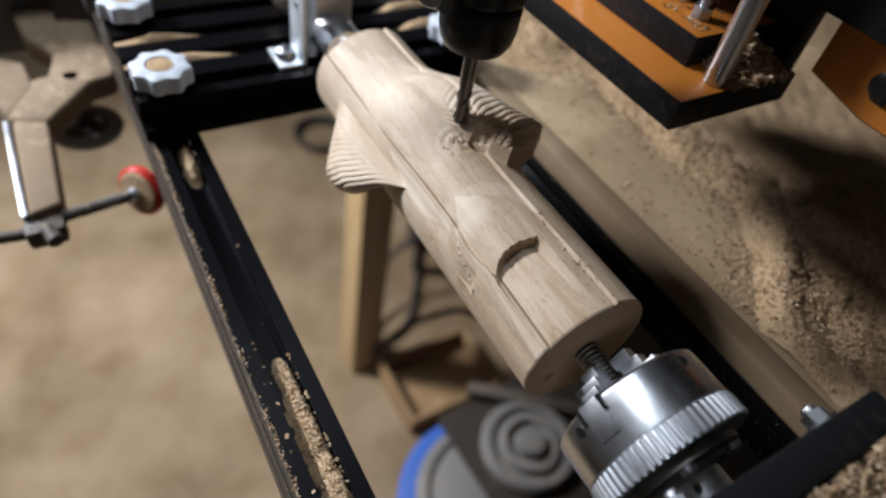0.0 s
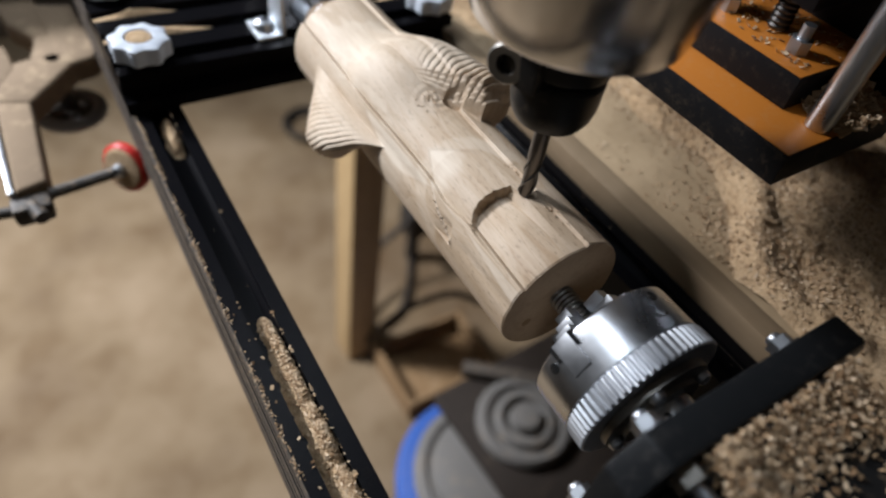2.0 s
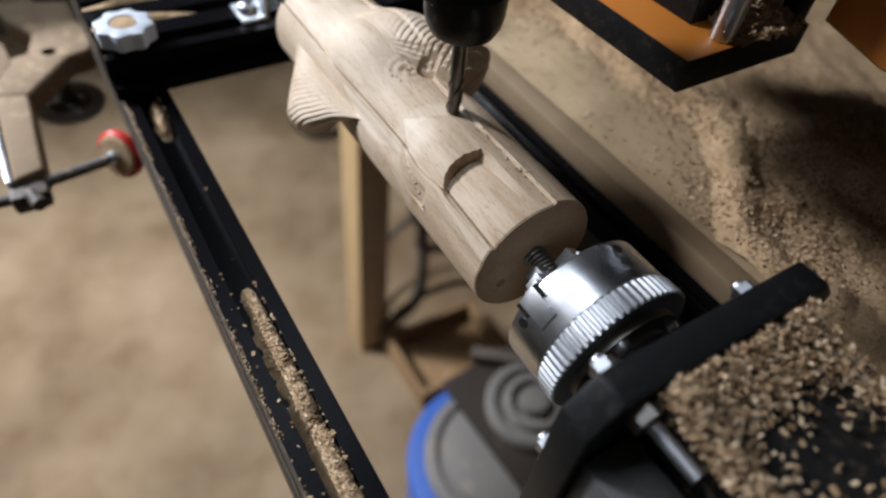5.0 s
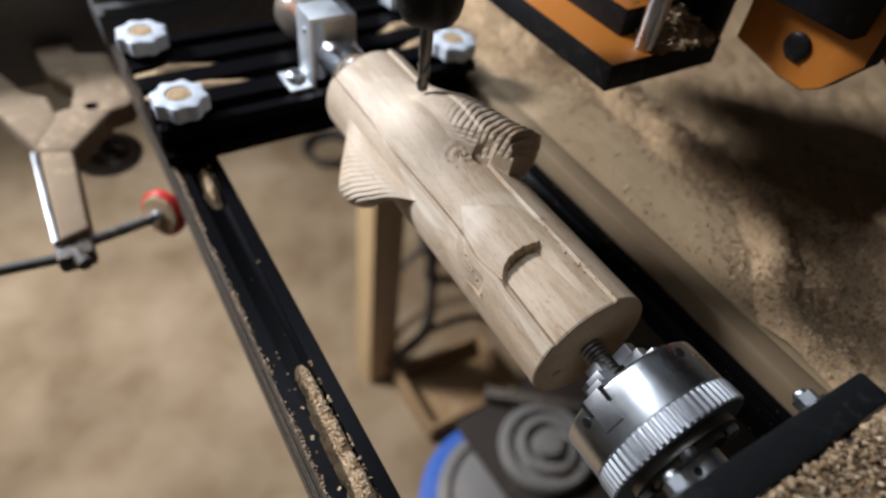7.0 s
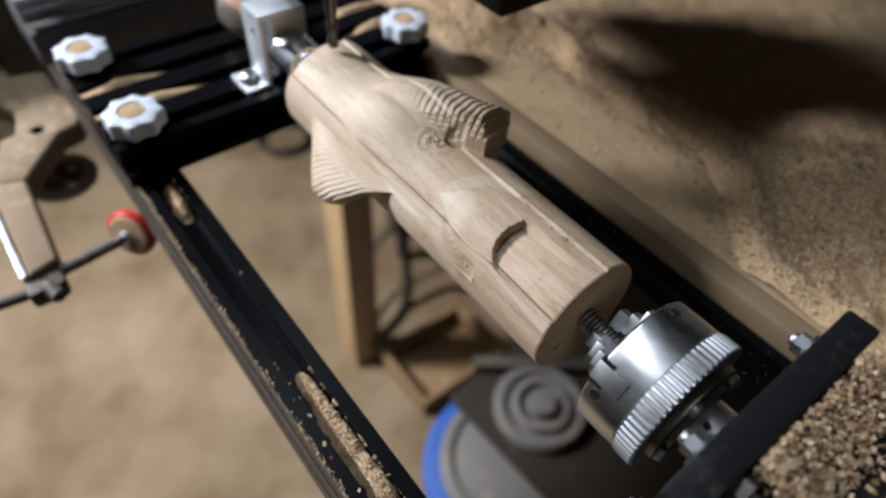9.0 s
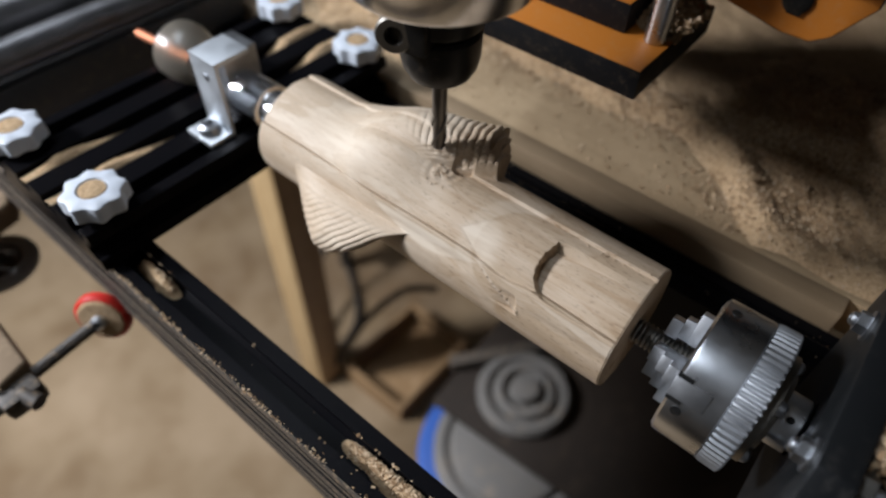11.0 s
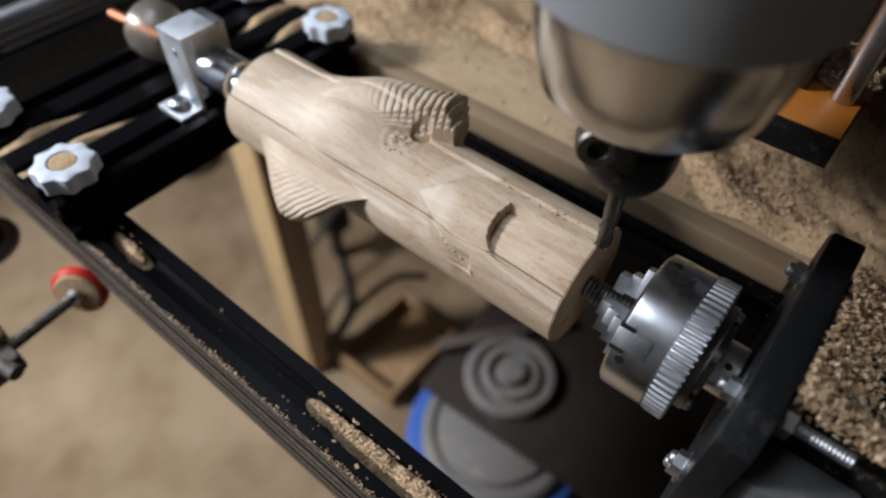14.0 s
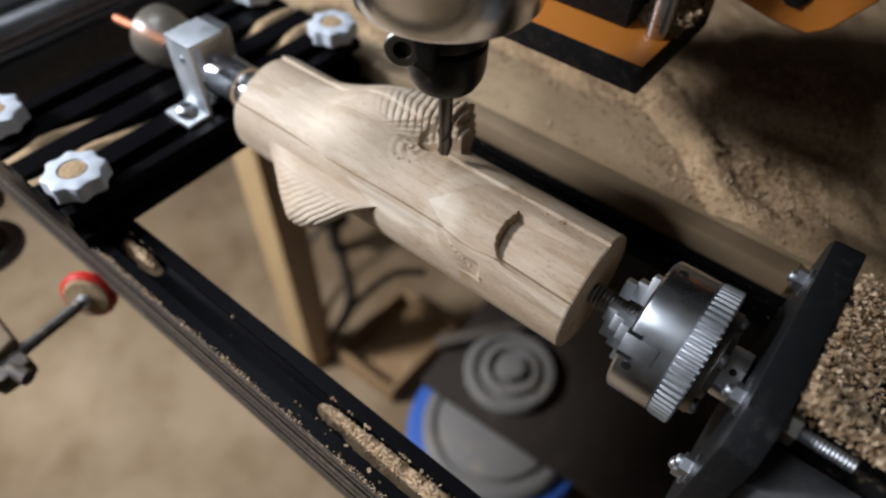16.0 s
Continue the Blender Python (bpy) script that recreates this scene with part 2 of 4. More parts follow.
def turned(bm, profile, a, axis, seg=48):
    """A body of revolution: (radius, distance along the axis) from a."""
    q = Vector(axis).to_track_quat("Z", "Y").to_matrix().to_4x4()
    place = Matrix.Translation(a) @ q
    rings = []
    for r, h in profile:
        rings.append([bm.verts.new(place @ Vector((r * math.cos(k * math.tau / seg), r * math.sin(k * math.tau / seg), h))) for k in range(seg)])
    for low, high in zip(rings, rings[1:]):
        for k in range(seg):
            bm.faces.new((low[k], low[(k + 1) % seg], high[(k + 1) % seg], high[k]))
    bm.faces.new(rings[0][::-1])
    bm.faces.new(rings[-1])
    return bm


def prism(bm, outline, place):
    """A plate: outline in x, y with thickness z from 0 to 1, laid by a matrix."""
    low = [bm.verts.new(place @ Vector((x, y, 0))) for x, y in outline]
    high = [bm.verts.new(place @ Vector((x, y, 1))) for x, y in outline]
    bm.faces.new(low[::-1])
    bm.faces.new(high)
    for k in range(len(outline)):
        j = (k + 1) % len(outline)
        bm.faces.new((low[k], low[j], high[j], high[k]))
    bmesh.ops.recalc_face_normals(bm, faces=bm.faces)
    return bm


def threaded(bm, a, b, r, pitch, seg=20):
    a, b = Vector(a), Vector(b)
    n = max(2, int((b - a).length / pitch))
    profile = []
    for k in range(n):
        profile += [(r * 0.84, k * pitch), (r, (k + 0.4) * pitch), (r, (k + 0.6) * pitch)]
    return turned(bm, profile, a, b - a, seg)


def bolt_head(bm, a, axis, r, h):
    turned(bm, [(r * 0.98, 0), (r, h * 0.3), (r * 0.86, h * 0.75), (r * 0.52, h), (r * 0.5, h * 0.55)], a, axis, 20)
    return bm


def flakes(places, size, rng, flat=0.5):
    """Wood chips as curled little slabs: vertices and faces for from_pydata."""
    n = len(places)
    length = size * rng.uniform(0.5, 1.5, n)
    width = length * rng.uniform(0.35, 0.8, n)
    thick = size * rng.uniform(0.08, 0.2, n)
    yaw, pitch, roll = rng.uniform(0, math.tau, n), rng.normal(0, flat, n), rng.normal(0, flat, n)
    corners = np.array([(-1, -1, 0), (1, -1, 0), (1, 1, 0), (-1, 1, 0), (-1, -1, 1), (1, -1, 1), (1, 1, 1), (-1, 1, 1)], float)
    c = corners[None] * np.stack([length / 2, width / 2, thick], 1)[:, None]
    cy, sy, cp, sp, cr, sr = np.cos(yaw), np.sin(yaw), np.cos(pitch), np.sin(pitch), np.cos(roll), np.sin(roll)
    rot = np.empty((n, 3, 3))
    rot[:, 0] = np.stack([cy * cp, cy * sp * sr - sy * cr, cy * sp * cr + sy * sr], 1)
    rot[:, 1] = np.stack([sy * cp, sy * sp * sr + cy * cr, sy * sp * cr - cy * sr], 1)
    rot[:, 2] = np.stack([-sp, cp * sr, cp * cr], 1)
    verts = np.einsum("nij,nkj->nki", rot, c) + np.asarray(places)[:, None]
    quad = np.array([(0, 3, 2, 1), (4, 5, 6, 7), (0, 1, 5, 4), (1, 2, 6, 5), (2, 3, 7, 6), (3, 0, 4, 7)])
    faces = (np.arange(n)[:, None, None] * 8 + quad[None]).reshape(-1, 4)
    return verts.reshape(-1, 3), faces


def chips(name, places, size, label, seed=1, flat=0.5, parent=None):
    rng = np.random.default_rng(seed)
    verts, faces = flakes(np.asarray(places, float), size, rng, flat)
    if parent is None:
        verts = verts * U + np.array([0, 0, AXIS])
    else:
        verts = (verts - np.array(tuple(parent["base"]))) * U
    me = bpy.data.meshes.new(name)
    me.from_pydata(verts.tolist(), [], faces.tolist())
    me.materials.append(CHIP)
    ob = new(name, me)
    if parent is not None:
        ob.parent = parent
        ob["kind"] = "stuff"
        return tagged(ob, label)
    return tagged(ob, label, "sawdust", "", "stuff")


def sheet(name, xs, ys, height, material, label, category="sawdust", kind="stuff"):
    """A height field in modules over a grid."""
    gx, gy = np.meshgrid(xs, ys, indexing="ij")
    gz = height(gx, gy)
    verts = np.stack([gx, gy, gz], -1).reshape(-1, 3) * U + np.array([0, 0, AXIS])
    a, b = len(xs), len(ys)
    i = (np.arange(a - 1)[:, None] * b + np.arange(b - 1)[None]).ravel()
    me = bpy.data.meshes.new(name)
    me.from_pydata(verts.tolist(), [], np.stack([i, i + b, i + b + 1, i + 1], 1).tolist())
    me.materials.append(material)
    smooth(me, 80)
    return tagged(new(name, me), label, category, "", kind)


def wavy(x, y, seed, scale):
    """Smooth pseudo-random relief, -1 to 1."""
    rng = np.random.default_rng(seed)
    out = 0
    for k in range(7):
        f, a, p = scale * 1.55**k, rng.uniform(0, math.tau), rng.uniform(0, math.tau)
        out = out + np.sin(f * (x * math.cos(a) + y * math.sin(a)) + p + 1.7 * np.sin(f * 0.6 * (y * math.cos(a) - x * math.sin(a)) + p)) / 1.4**k
    return out / 2.6


def sweep(bm, points, r, seg=10, steps=8, lumpy=0.0):
    """A round cord through the points."""
    pts = [Vector(p) for p in points]
    pts = [2 * pts[0] - pts[1], *pts, 2 * pts[-1] - pts[-2]]
    line = []
    for k in range(1, len(pts) - 2):
        p0, p1, p2, p3 = pts[k - 1:k + 3]
        for j in range(steps):
            s = j / steps
            line.append(0.5 * ((2 * p1) + (p2 - p0) * s + (2 * p0 - 5 * p1 + 4 * p2 - p3) * s * s + (3 * p1 - p0 - 3 * p2 + p3) * s**3))
    line.append(pts[-2])
    rings = []
    for k, p in enumerate(line):
        d = (line[min(k + 1, len(line) - 1)] - line[max(k - 1, 0)]).normalized()
        q = d.to_track_quat("Z", "Y").to_matrix()
        s = [r * (1 + lumpy * noise.noise(Vector((k * 0.35, 2 * math.cos(a * math.tau / seg), 2 * math.sin(a * math.tau / seg))))) for a in range(seg)]
        rings.append([bm.verts.new(p + q @ Vector((s[a] * math.cos(a * math.tau / seg), s[a] * math.sin(a * math.tau / seg), 0))) for a in range(seg)])
    for low, high in zip(rings, rings[1:]):
        for a in range(seg):
            bm.faces.new((low[a], low[(a + 1) % seg], high[(a + 1) % seg], high[a]))
    bm.faces.new(rings[0][::-1])
    bm.faces.new(rings[-1])
    return bm


# ---- the room ----
FZ = -AXIS / U   # the floor in modules


def room():
    bm = bmesh.new()
    box(bm, (-130, -130, FZ - 4), (130, 150, FZ))
    solid("floor", bm, FLOOR, "pale concrete floor strewn with drifts of sawdust", "floor", "structure")
    for name, lo, hi in (("wall_north", (-130, 150, FZ), (130, 156, 90)), ("wall_south", (-130, -136, FZ), (130, -130, 90)),
                         ("wall_west", (-136, -136, FZ), (-130, 156, 90)), ("wall_east", (130, -136, FZ), (136, 156, 90))):
        bm = bmesh.new()
        box(bm, lo, hi)
        solid(name, bm, WALL, "plain dull plaster wall of the workshop", "wall", "structure")
    bm = bmesh.new()
    box(bm, (-136, -136, 90), (136, 156, 96))
    solid("ceiling", bm, WALL, "plain dull workshop ceiling", "ceiling", "structure")


# ---- the bench on the far side of the rails ----
BZ = -1.18   # top of the board


def drift_edge(y):
    """Where the bare strip of board beside the batten gives way to sawdust."""
    return 7.3 + 0.03 * (y - 5) - 2.3 / (1 + np.exp((y - 0.6) / 0.55)) + 0.22 * np.sin(y * 0.9) + 0.12 * np.sin(y * 2.3 + 1) - 1.2 / (1 + np.exp((9.6 - y) / 0.5))


def pile_height(x, y):
    d = x - drift_edge(y)
    cover = 0.27 / (1 + np.exp(-np.clip(d, -8, 8) / 0.14))
    ridge = 0.22 * np.exp(-((d - 0.45) / 0.5) ** 2)
    heap = 1.15 * np.exp(-(((x - 9.6) / 2.3) ** 2 + ((y + 1.8) / 2.8) ** 2))
    back = 0.4 * np.exp(-(((x - 6.6) / 1.5) ** 2 + ((y - 12.0) / 2.8) ** 2))
    rough = 0.12 * wavy(x, y, 3, 1.3) + 0.06 * wavy(x, y, 5, 5.0)
    body = cover + ridge + heap + back
    return BZ - 0.09 + body + rough * np.clip(body * 2.5, 0.10, 1)


def bench():
    t = thing("workbench", (9.0, 26.5, FZ), "brown wooden workbench with edge batten and square pine leg", "workbench")
    bm = bmesh.new()
    box(bm, (4.5, -16, BZ - 1.0), (40, 34, BZ), 0.04)
    part("bench_top", bm, BOARD, t, "brown bench board dusted with sawdust")
    bm = bmesh.new()
    box(bm, (3.92, -2.9, BZ - 1.15), (4.49, 34, BZ + 0.02), 0.025)
    part("edge_batten", bm, BATTEN, t, "brown wooden batten along the board edge")
    for x, y in ((8.9, 25.4), (36, 25.4), (36, -14), (22, -14)):
        bm = bmesh.new()
        box(bm, (x, y, FZ), (x + 2.6, y + 2.8, BZ - 1.0), 0.08)
        part("leg", bm, PINE, t, "square pine leg")
    sheet("sawdust_heap", np.linspace(4.6, 20, 150), np.linspace(-9, 20, 260), pile_height, BED,
          "heaps and drifts of pale sawdust on the bench board")
    rng = np.random.default_rng(11)
    spots = []
    for cx, cy, sx, sy, n in ((9.3, -1.6, 1.6, 1.9, 9000), (7.6, 4.5, 0.5, 3.5, 5200), (5.8, -0.8, 0.6, 1.0, 2200), (6.4, 12.0, 1.0, 2.4, 3600), (6.4, 3.0, 0.8, 3.0, 260), (4.9, 4.0, 0.3, 4.0, 60)):
        spots.append(np.stack([rng.normal(cx, sx, n), rng.normal(cy, sy, n)], 1))
    xy = np.concatenate(spots)
    xy = xy[(xy[:, 0] > 4.62) & (xy[:, 0] < 19) & (xy[:, 1] > -8.5) & (xy[:, 1] < 19)]
    z = np.maximum(pile_height(xy[:, 0], xy[:, 1]), BZ) + rng.uniform(0, 0.03, len(xy))
    chips("sawdust_chips", np.column_stack([xy, z]), 0.055, "loose beech chips scattered over the heaps", 12, 0.55)
    bm = bmesh.new()
    outline = [(0, 0), (0.9, -0.2), (1.5, 0.35), (1.35, 1.1), (0.7, 1.3), (0.1, 0.8)]
    prism(bm, outline, Matrix.Translation((1.78, -4.7, 1.02)) @ Euler((0.10, 0.50, 0.3)).to_matrix().to_4x4() @ Matrix.Diagonal((0.9, 0.9, 0.03, 1)))
    solid("paper_scrap", bm, PAPER, "crumpled scrap of white paper lying in the sawdust", "paper")


# ---- aluminium profiles ----
def slot_outline(w, h, slots):
    """Cross-section of a slotted profile: slots open on the top and the two sides."""
    o, d = 0.24, 0.34
    pts = [(0, 0), (w, 0)]
    pts += [(w, h / 2 - o), (w - 0.1, h / 2 - o), (w - 0.1, h / 2 - 0.28), (w - d, h / 2 - 0.16), (w - d, h / 2 + 0.16), (w - 0.1, h / 2 + 0.28), (w - 0.1, h / 2 + o), (w, h / 2 + o)]
    pts += [(w, h)]
    for c in sorted(slots, reverse=True):
        pts += [(c + o, h), (c + o, h - 0.1), (c + 0.34, h - 0.1), (c + 0.22, h - d), (c - 0.22, h - d), (c - 0.34, h - 0.1), (c - o, h - 0.1), (c - o, h)]
    pts += [(0, h)]
    pts += [(0, h / 2 + o), (0.1, h / 2 + o), (0.1, h / 2 + 0.28), (d, h / 2 + 0.16), (d, h / 2 - 0.16), (0.1, h / 2 - 0.28), (0.1, h / 2 - o), (0, h / 2 - o)]
    return pts


def rib_outline():
    """The 20 x 40 mm rail standing on edge: wide top slot, ribbed outer flank."""
    w, h = 1.1, 2.2
    pts = [(0, -h), (w, -h), (w, 0)]
    pts += [(0.80, 0), (0.80, -0.10), (0.92, -0.10), (0.92, -0.24), (0.72, -0.42), (0.38, -0.42), (0.20, -0.24), (0.20, -0.10), (0.32, -0.10), (0.32, 0)]
    pts += [(0.03, 0), (0, -0.05)]
    for z, d in ((0.30, 0.05), (0.62, 0.20), (1.08, 0.06), (1.48, 0.20), (1.86, 0.05)):
        g = 0.10 if d > 0.1 else 0.05
        pts += [(0, -z + g), (d, -z + g * 0.7), (d, -z - g * 0.7), (0, -z - g)]
    return pts


ALONG_Y = Matrix(((1, 0, 0, 0), (0, 0, 1, 0), (0, 1, 0, 0), (0, 0, 0, 1)))   # outline x, z along y
RZ = -1.63


def rails():
    for x0, flip, name in ((-4.92, 1, "left"), (3.82, -1, "right")):
        t = thing("machine_rail", (x0 + flip * 0.55, 0, RZ - 2.2), "black slotted aluminium rail with dusty ribbed flank", "rail", "rails of the machine")
        bm = bmesh.new()
        prism(bm, rib_outline(), Matrix.Translation((x0, -14, RZ)) @ Matrix.Diagonal((flip, 46, 1, 1)) @ ALONG_Y)
        p = part("profile", bm, ANODISED, t, degrees=30, extra=(RAILSIDE,))
        for f in p.data.polygons:
            if f.center.x * flip < -0.33 * U and abs(f.normal.y) < 0.5 and f.normal.z < 0.9:
                f.material_index = 1
        for y0, y1 in ((-14.12, -14.0), (32.0, 32.12)):
            bm = bmesh.new()
            box(bm, (x0 + flip * 0.55 - 0.56, y0, RZ - 2.22), (x0 + flip * 0.55 + 0.56, y1, RZ + 0.01), 0.02)
            part("end_cap", bm, BLACKPLATE, t, "black plastic end cap")
    rng = np.random.default_rng(21)
    # dust lying in the slot of the left rail and along its outer edge
    def bed(x, y):
        run = np.clip((3.3 - y) / 1.0, 0, 1) + 0.75 * np.clip((y - 8.3) / 0.4, 0, 1) * np.clip((9.9 - y) / 0.3, 0, 1)
        u = (x + 4.27) / (0.10 + 0.08 * np.clip((2.6 - y) / 4, 0, 1))
        return RZ - 0.46 + (0.50 + 0.06 * np.sin(y * 2.3) + 0.05 * np.sin(y * 5.1)) * run * np.exp(-0.7 * u * u) + 0.085 * wavy(x, y, 9, 6.0) * run
    sheet("slot_sawdust", np.linspace(-4.59, -4.13, 14), np.linspace(-10, 9.95, 420), bed, BED, "sawdust caked in the slot of the rail")
    y = np.concatenate([rng.uniform(-6, 3.0, 3400), rng.uniform(8.5, 9.7, 160), rng.normal(5.75, 0.2, 30), rng.normal(4.6, 0.5, 16), rng.uniform(-6, 3.5, 90)])
    x = np.concatenate([np.clip(rng.normal(-4.27, 0.07, 3606), -4.55, -4.125), rng.normal(-4.55, 0.16, 90)])
    x = np.clip(x, -4.86, -3.9)
    z = np.where(np.abs(x + 4.36) < 0.23, bed(x, y), RZ) + 0.01
    chips("slot_chips", np.column_stack([x, y, z]), 0.056, "loose chips in and beside the rail slot", 22, 0.35)
    y = rng.uniform(-9, 9.8, 1300)
    keep = (np.sin(y * 1.7) + np.sin(y * 4.1 + 1) + rng.normal(0, 0.7, len(y))) > -0.4
    y = y[keep]
    chips("edge_dust", np.column_stack([rng.normal(-4.88, 0.025, len(y)), y, np.full(len(y), RZ + 0.005)]), 0.034, "line of fine dust along the rail edge", 23, 0.5)
    y = rng.uniform(-3, 10, 120)
    chips("rail_chips", np.column_stack([rng.uniform(2.75, 3.8, 60), y[:60], np.full(60, RZ + 0.01)]), 0.028, "sparse chips on the far rail", 24, 0.4)


CY, CZ = 9.82, -0.53


def cross_beams():
    for y0, name in ((CY, "tail"), (-8.6, "head")):
        t = thing("cross_beam", (-0.5, y0 + 2.2, RZ), "black slotted aluminium beam lying across both rails, dust in its grooves", "beam", "beams across the rails")
        bm = bmesh.new()
        place = Matrix.Translation((-5.0, y0, RZ)) @ Matrix(((0, 0, 9.0, 0), (1, 0, 0, 0), (0, 1, 0, 0), (0, 0, 0, 1)))
        prism(bm, slot_outline(4.4, 1.1, (0.55, 1.65, 2.75, 3.85)), place)
        part("profile", bm, ANODISED, t, degrees=30)
    rng = np.random.default_rng(31)
    for k, c in ((1, 1.65), (2, 2.75)):
        y0 = CY + c
        def bed(x, y, y0=y0, k=k):
            run = np.clip((-0.9 - 0.5 * k - x) / 2.2, 0, 1) + np.clip((x - 1.9) / 0.8, 0, 1)
            run = np.clip(run * (0.85 + 0.25 * np.sin(x * 1.9 + k)), 0, 1)
            return CZ - 0.37 + 0.45 * run * np.exp(-((y - y0) / 0.36) ** 2) + 0.025 * wavy(x, y, 40 + k, 6.0) * run
        sheet("groove_sawdust", np.linspace(-4.98, 3.9, 180), np.linspace(y0 - 0.40, y0 + 0.40, 20), bed, BED, "sawdust lying in a groove of the cross beam")


def star_knob(base, label):
    x, y, z = base
    t = thing("star_knob", base, label, "knob", "clamping knobs on the beam")
    bm = bmesh.new()
    outline = []
    n = 96
    for k in range(n):
        a = k * math.tau / n
        outline.append((0.70 - 0.105 * (math.cos(4 * a) ** 2 + 0.02) ** 0.7, a))
    rings = []
    for s, h in ((0.88, 0.12), (1.0, 0.18), (1.0, 0.50), (0.97, 0.55), (0.90, 0.575)):
        rings.append([bm.verts.new((x + r * s * math.cos(a), y + r * s * math.sin(a), z + h)) for r, a in outline])
    rings.append([bm.verts.new((x + 0.33 * math.cos(a), y + 0.33 * math.sin(a), z + 0.59)) for r, a in outline])
    rings.append([bm.verts.new((x + 0.29 * math.cos(a), y + 0.29 * math.sin(a), z + 0.52)) for r, a in outline])
    for low, high in zip(rings, rings[1:]):
        for k in range(n):
            bm.faces.new((low[k], low[(k + 1) % n], high[(k + 1) % n], high[k]))
    bm.faces.new(rings[0][::-1])
    bm.faces.new(rings[-1])
    part("grip", bm, KNOB, t)
    bm = bmesh.new()
    turned(bm, [(0.29, 0), (0.28, 0.14)], (x, y, z), (0, 0, 1), 24)
    part("washer", bm, NUT, t, "black washer under the knob")
    bm = bmesh.new()
    turned(bm, [(0.287, 0.525), (0.28, 0.575), (0.18, 0.60), (0.08, 0.605)], (x, y, z), (0, 0, 1), 20)
    part("dust_plug", bm, BED, t, "sawdust filling the hollow of the knob")
    return t


def knobs():
    k = star_knob((-4.32, CY + 0.52, CZ), "white eight-lobed plastic knob with sawdust in its hollow")
    for x, y, turn in ((3.47, CY + 0.52, 20), (-4.42, CY + 3.85, 35), (3.55, CY + 3.85, 9)):
        p = at(x, y, CZ)
        copy_thing(k, pose(*p, 0, 0, turn))


# ---- tailstock ----
def tailstock():
    t = thing("tailstock", (-0.1, 11.0, CZ), "bright zinc-plated tailstock with bent bracket, block and polished tube", "tailstock")
    bm = bmesh.new()
    box(bm, (-0.97, 10.18, CZ + 0.09), (-0.87, 11.12, 1.32), 0.02)
    part("bracket_leg", bm, PALEZINC, t)
    bm = bmesh.new()
    box(bm, (-1.58, 10.18, CZ + 0.01), (-0.87, 11.12, CZ + 0.11), 0.02)
    part("bracket_foot", bm, PALEZINC, t)
    bm = bmesh.new()
    box(bm, (-0.97, 10.18, 1.30), (0.0, 11.12, 1.42), 0.02)
    part("bracket_top", bm, PALEZINC, t)
    bm = bmesh.new()
    bolt_head(bm, (-1.28, 10.62, CZ + 0.11), (0, 0, 1), 0.27, 0.26)
    part("foot_bolt", bm, ZINC, t, "shiny round-headed bolt")
    bm = bmesh.new()
    rod(bm, (-0.97, 10.6, 0.95), (-1.0, 10.6, 0.95), 0.08, 14)
    part("rivet", bm, STEEL, t)
    bm = bmesh.new()
    box(bm, (-0.42, 10.72, CZ), (0.55, 11.6, 1.10), 0.05)
    part("block", bm, ZINC, t, "grey metal block")
    bm = bmesh.new()
    turned(bm, [(0.36, 0), (0.50, 0.05), (0.50, 0.82), (0.45, 0.85), (0.45, 0.93), (0.56, 0.97), (0.56, 2.0), (0.50, 2.05)], (0, 8.72, 0), (0, 1, 0), 40)
    part("live_centre", bm, BRIGHT, t, "polished steel tube")
    bm = bmesh.new()
    turned(bm, [(0.28, -0.05), (0.50, 0.0), (0.70, 0.30), (0.78, 0.7), (0.78, 1.0), (0.72, 1.0), (0.70, 0.7), (0.63, 0.34), (0.4, 0.08)], (-0.05, 12.3, 0.15), (0, 1, 0), 36)
    part("cup", bm, CUP, t, "dusty translucent plastic cup")
    bm = bmesh.new()
    rod(bm, (-0.05, 12.7, 0.05), (-0.15, 15.2, -0.08), 0.12)
    part("copper_pin", bm, COPPER, t, "bare copper rod")


def rear_rail():
    t = thing("rear_rail", (0, 17.2, -0.7), "grey metal guide tube and channel running across behind the beams", "rail")
    for y, z, r in ((16.6, 0.0, 0.42), (18.2, 0.2, 0.5)):
        bm = bmesh.new()
        rod(bm, (-5.2, y, z), (4.0, y, z), r, 28)
        part("tube", bm, ALU, t)
    bm = bmesh.new()
    box(bm, (-5.2, 16.2, -1.6), (4.0, 18.8, -0.6), 0.08)
    part("channel", bm, DARKGREY, t, "black channel under the tubes")
    bm = bmesh.new()
    box(bm, (-22, 21.5, -5.5), (3.5, 22.3, -0.8), 0.1)
    part("end_panel", bm, DARKGREY, t, "black panel closing the far end")


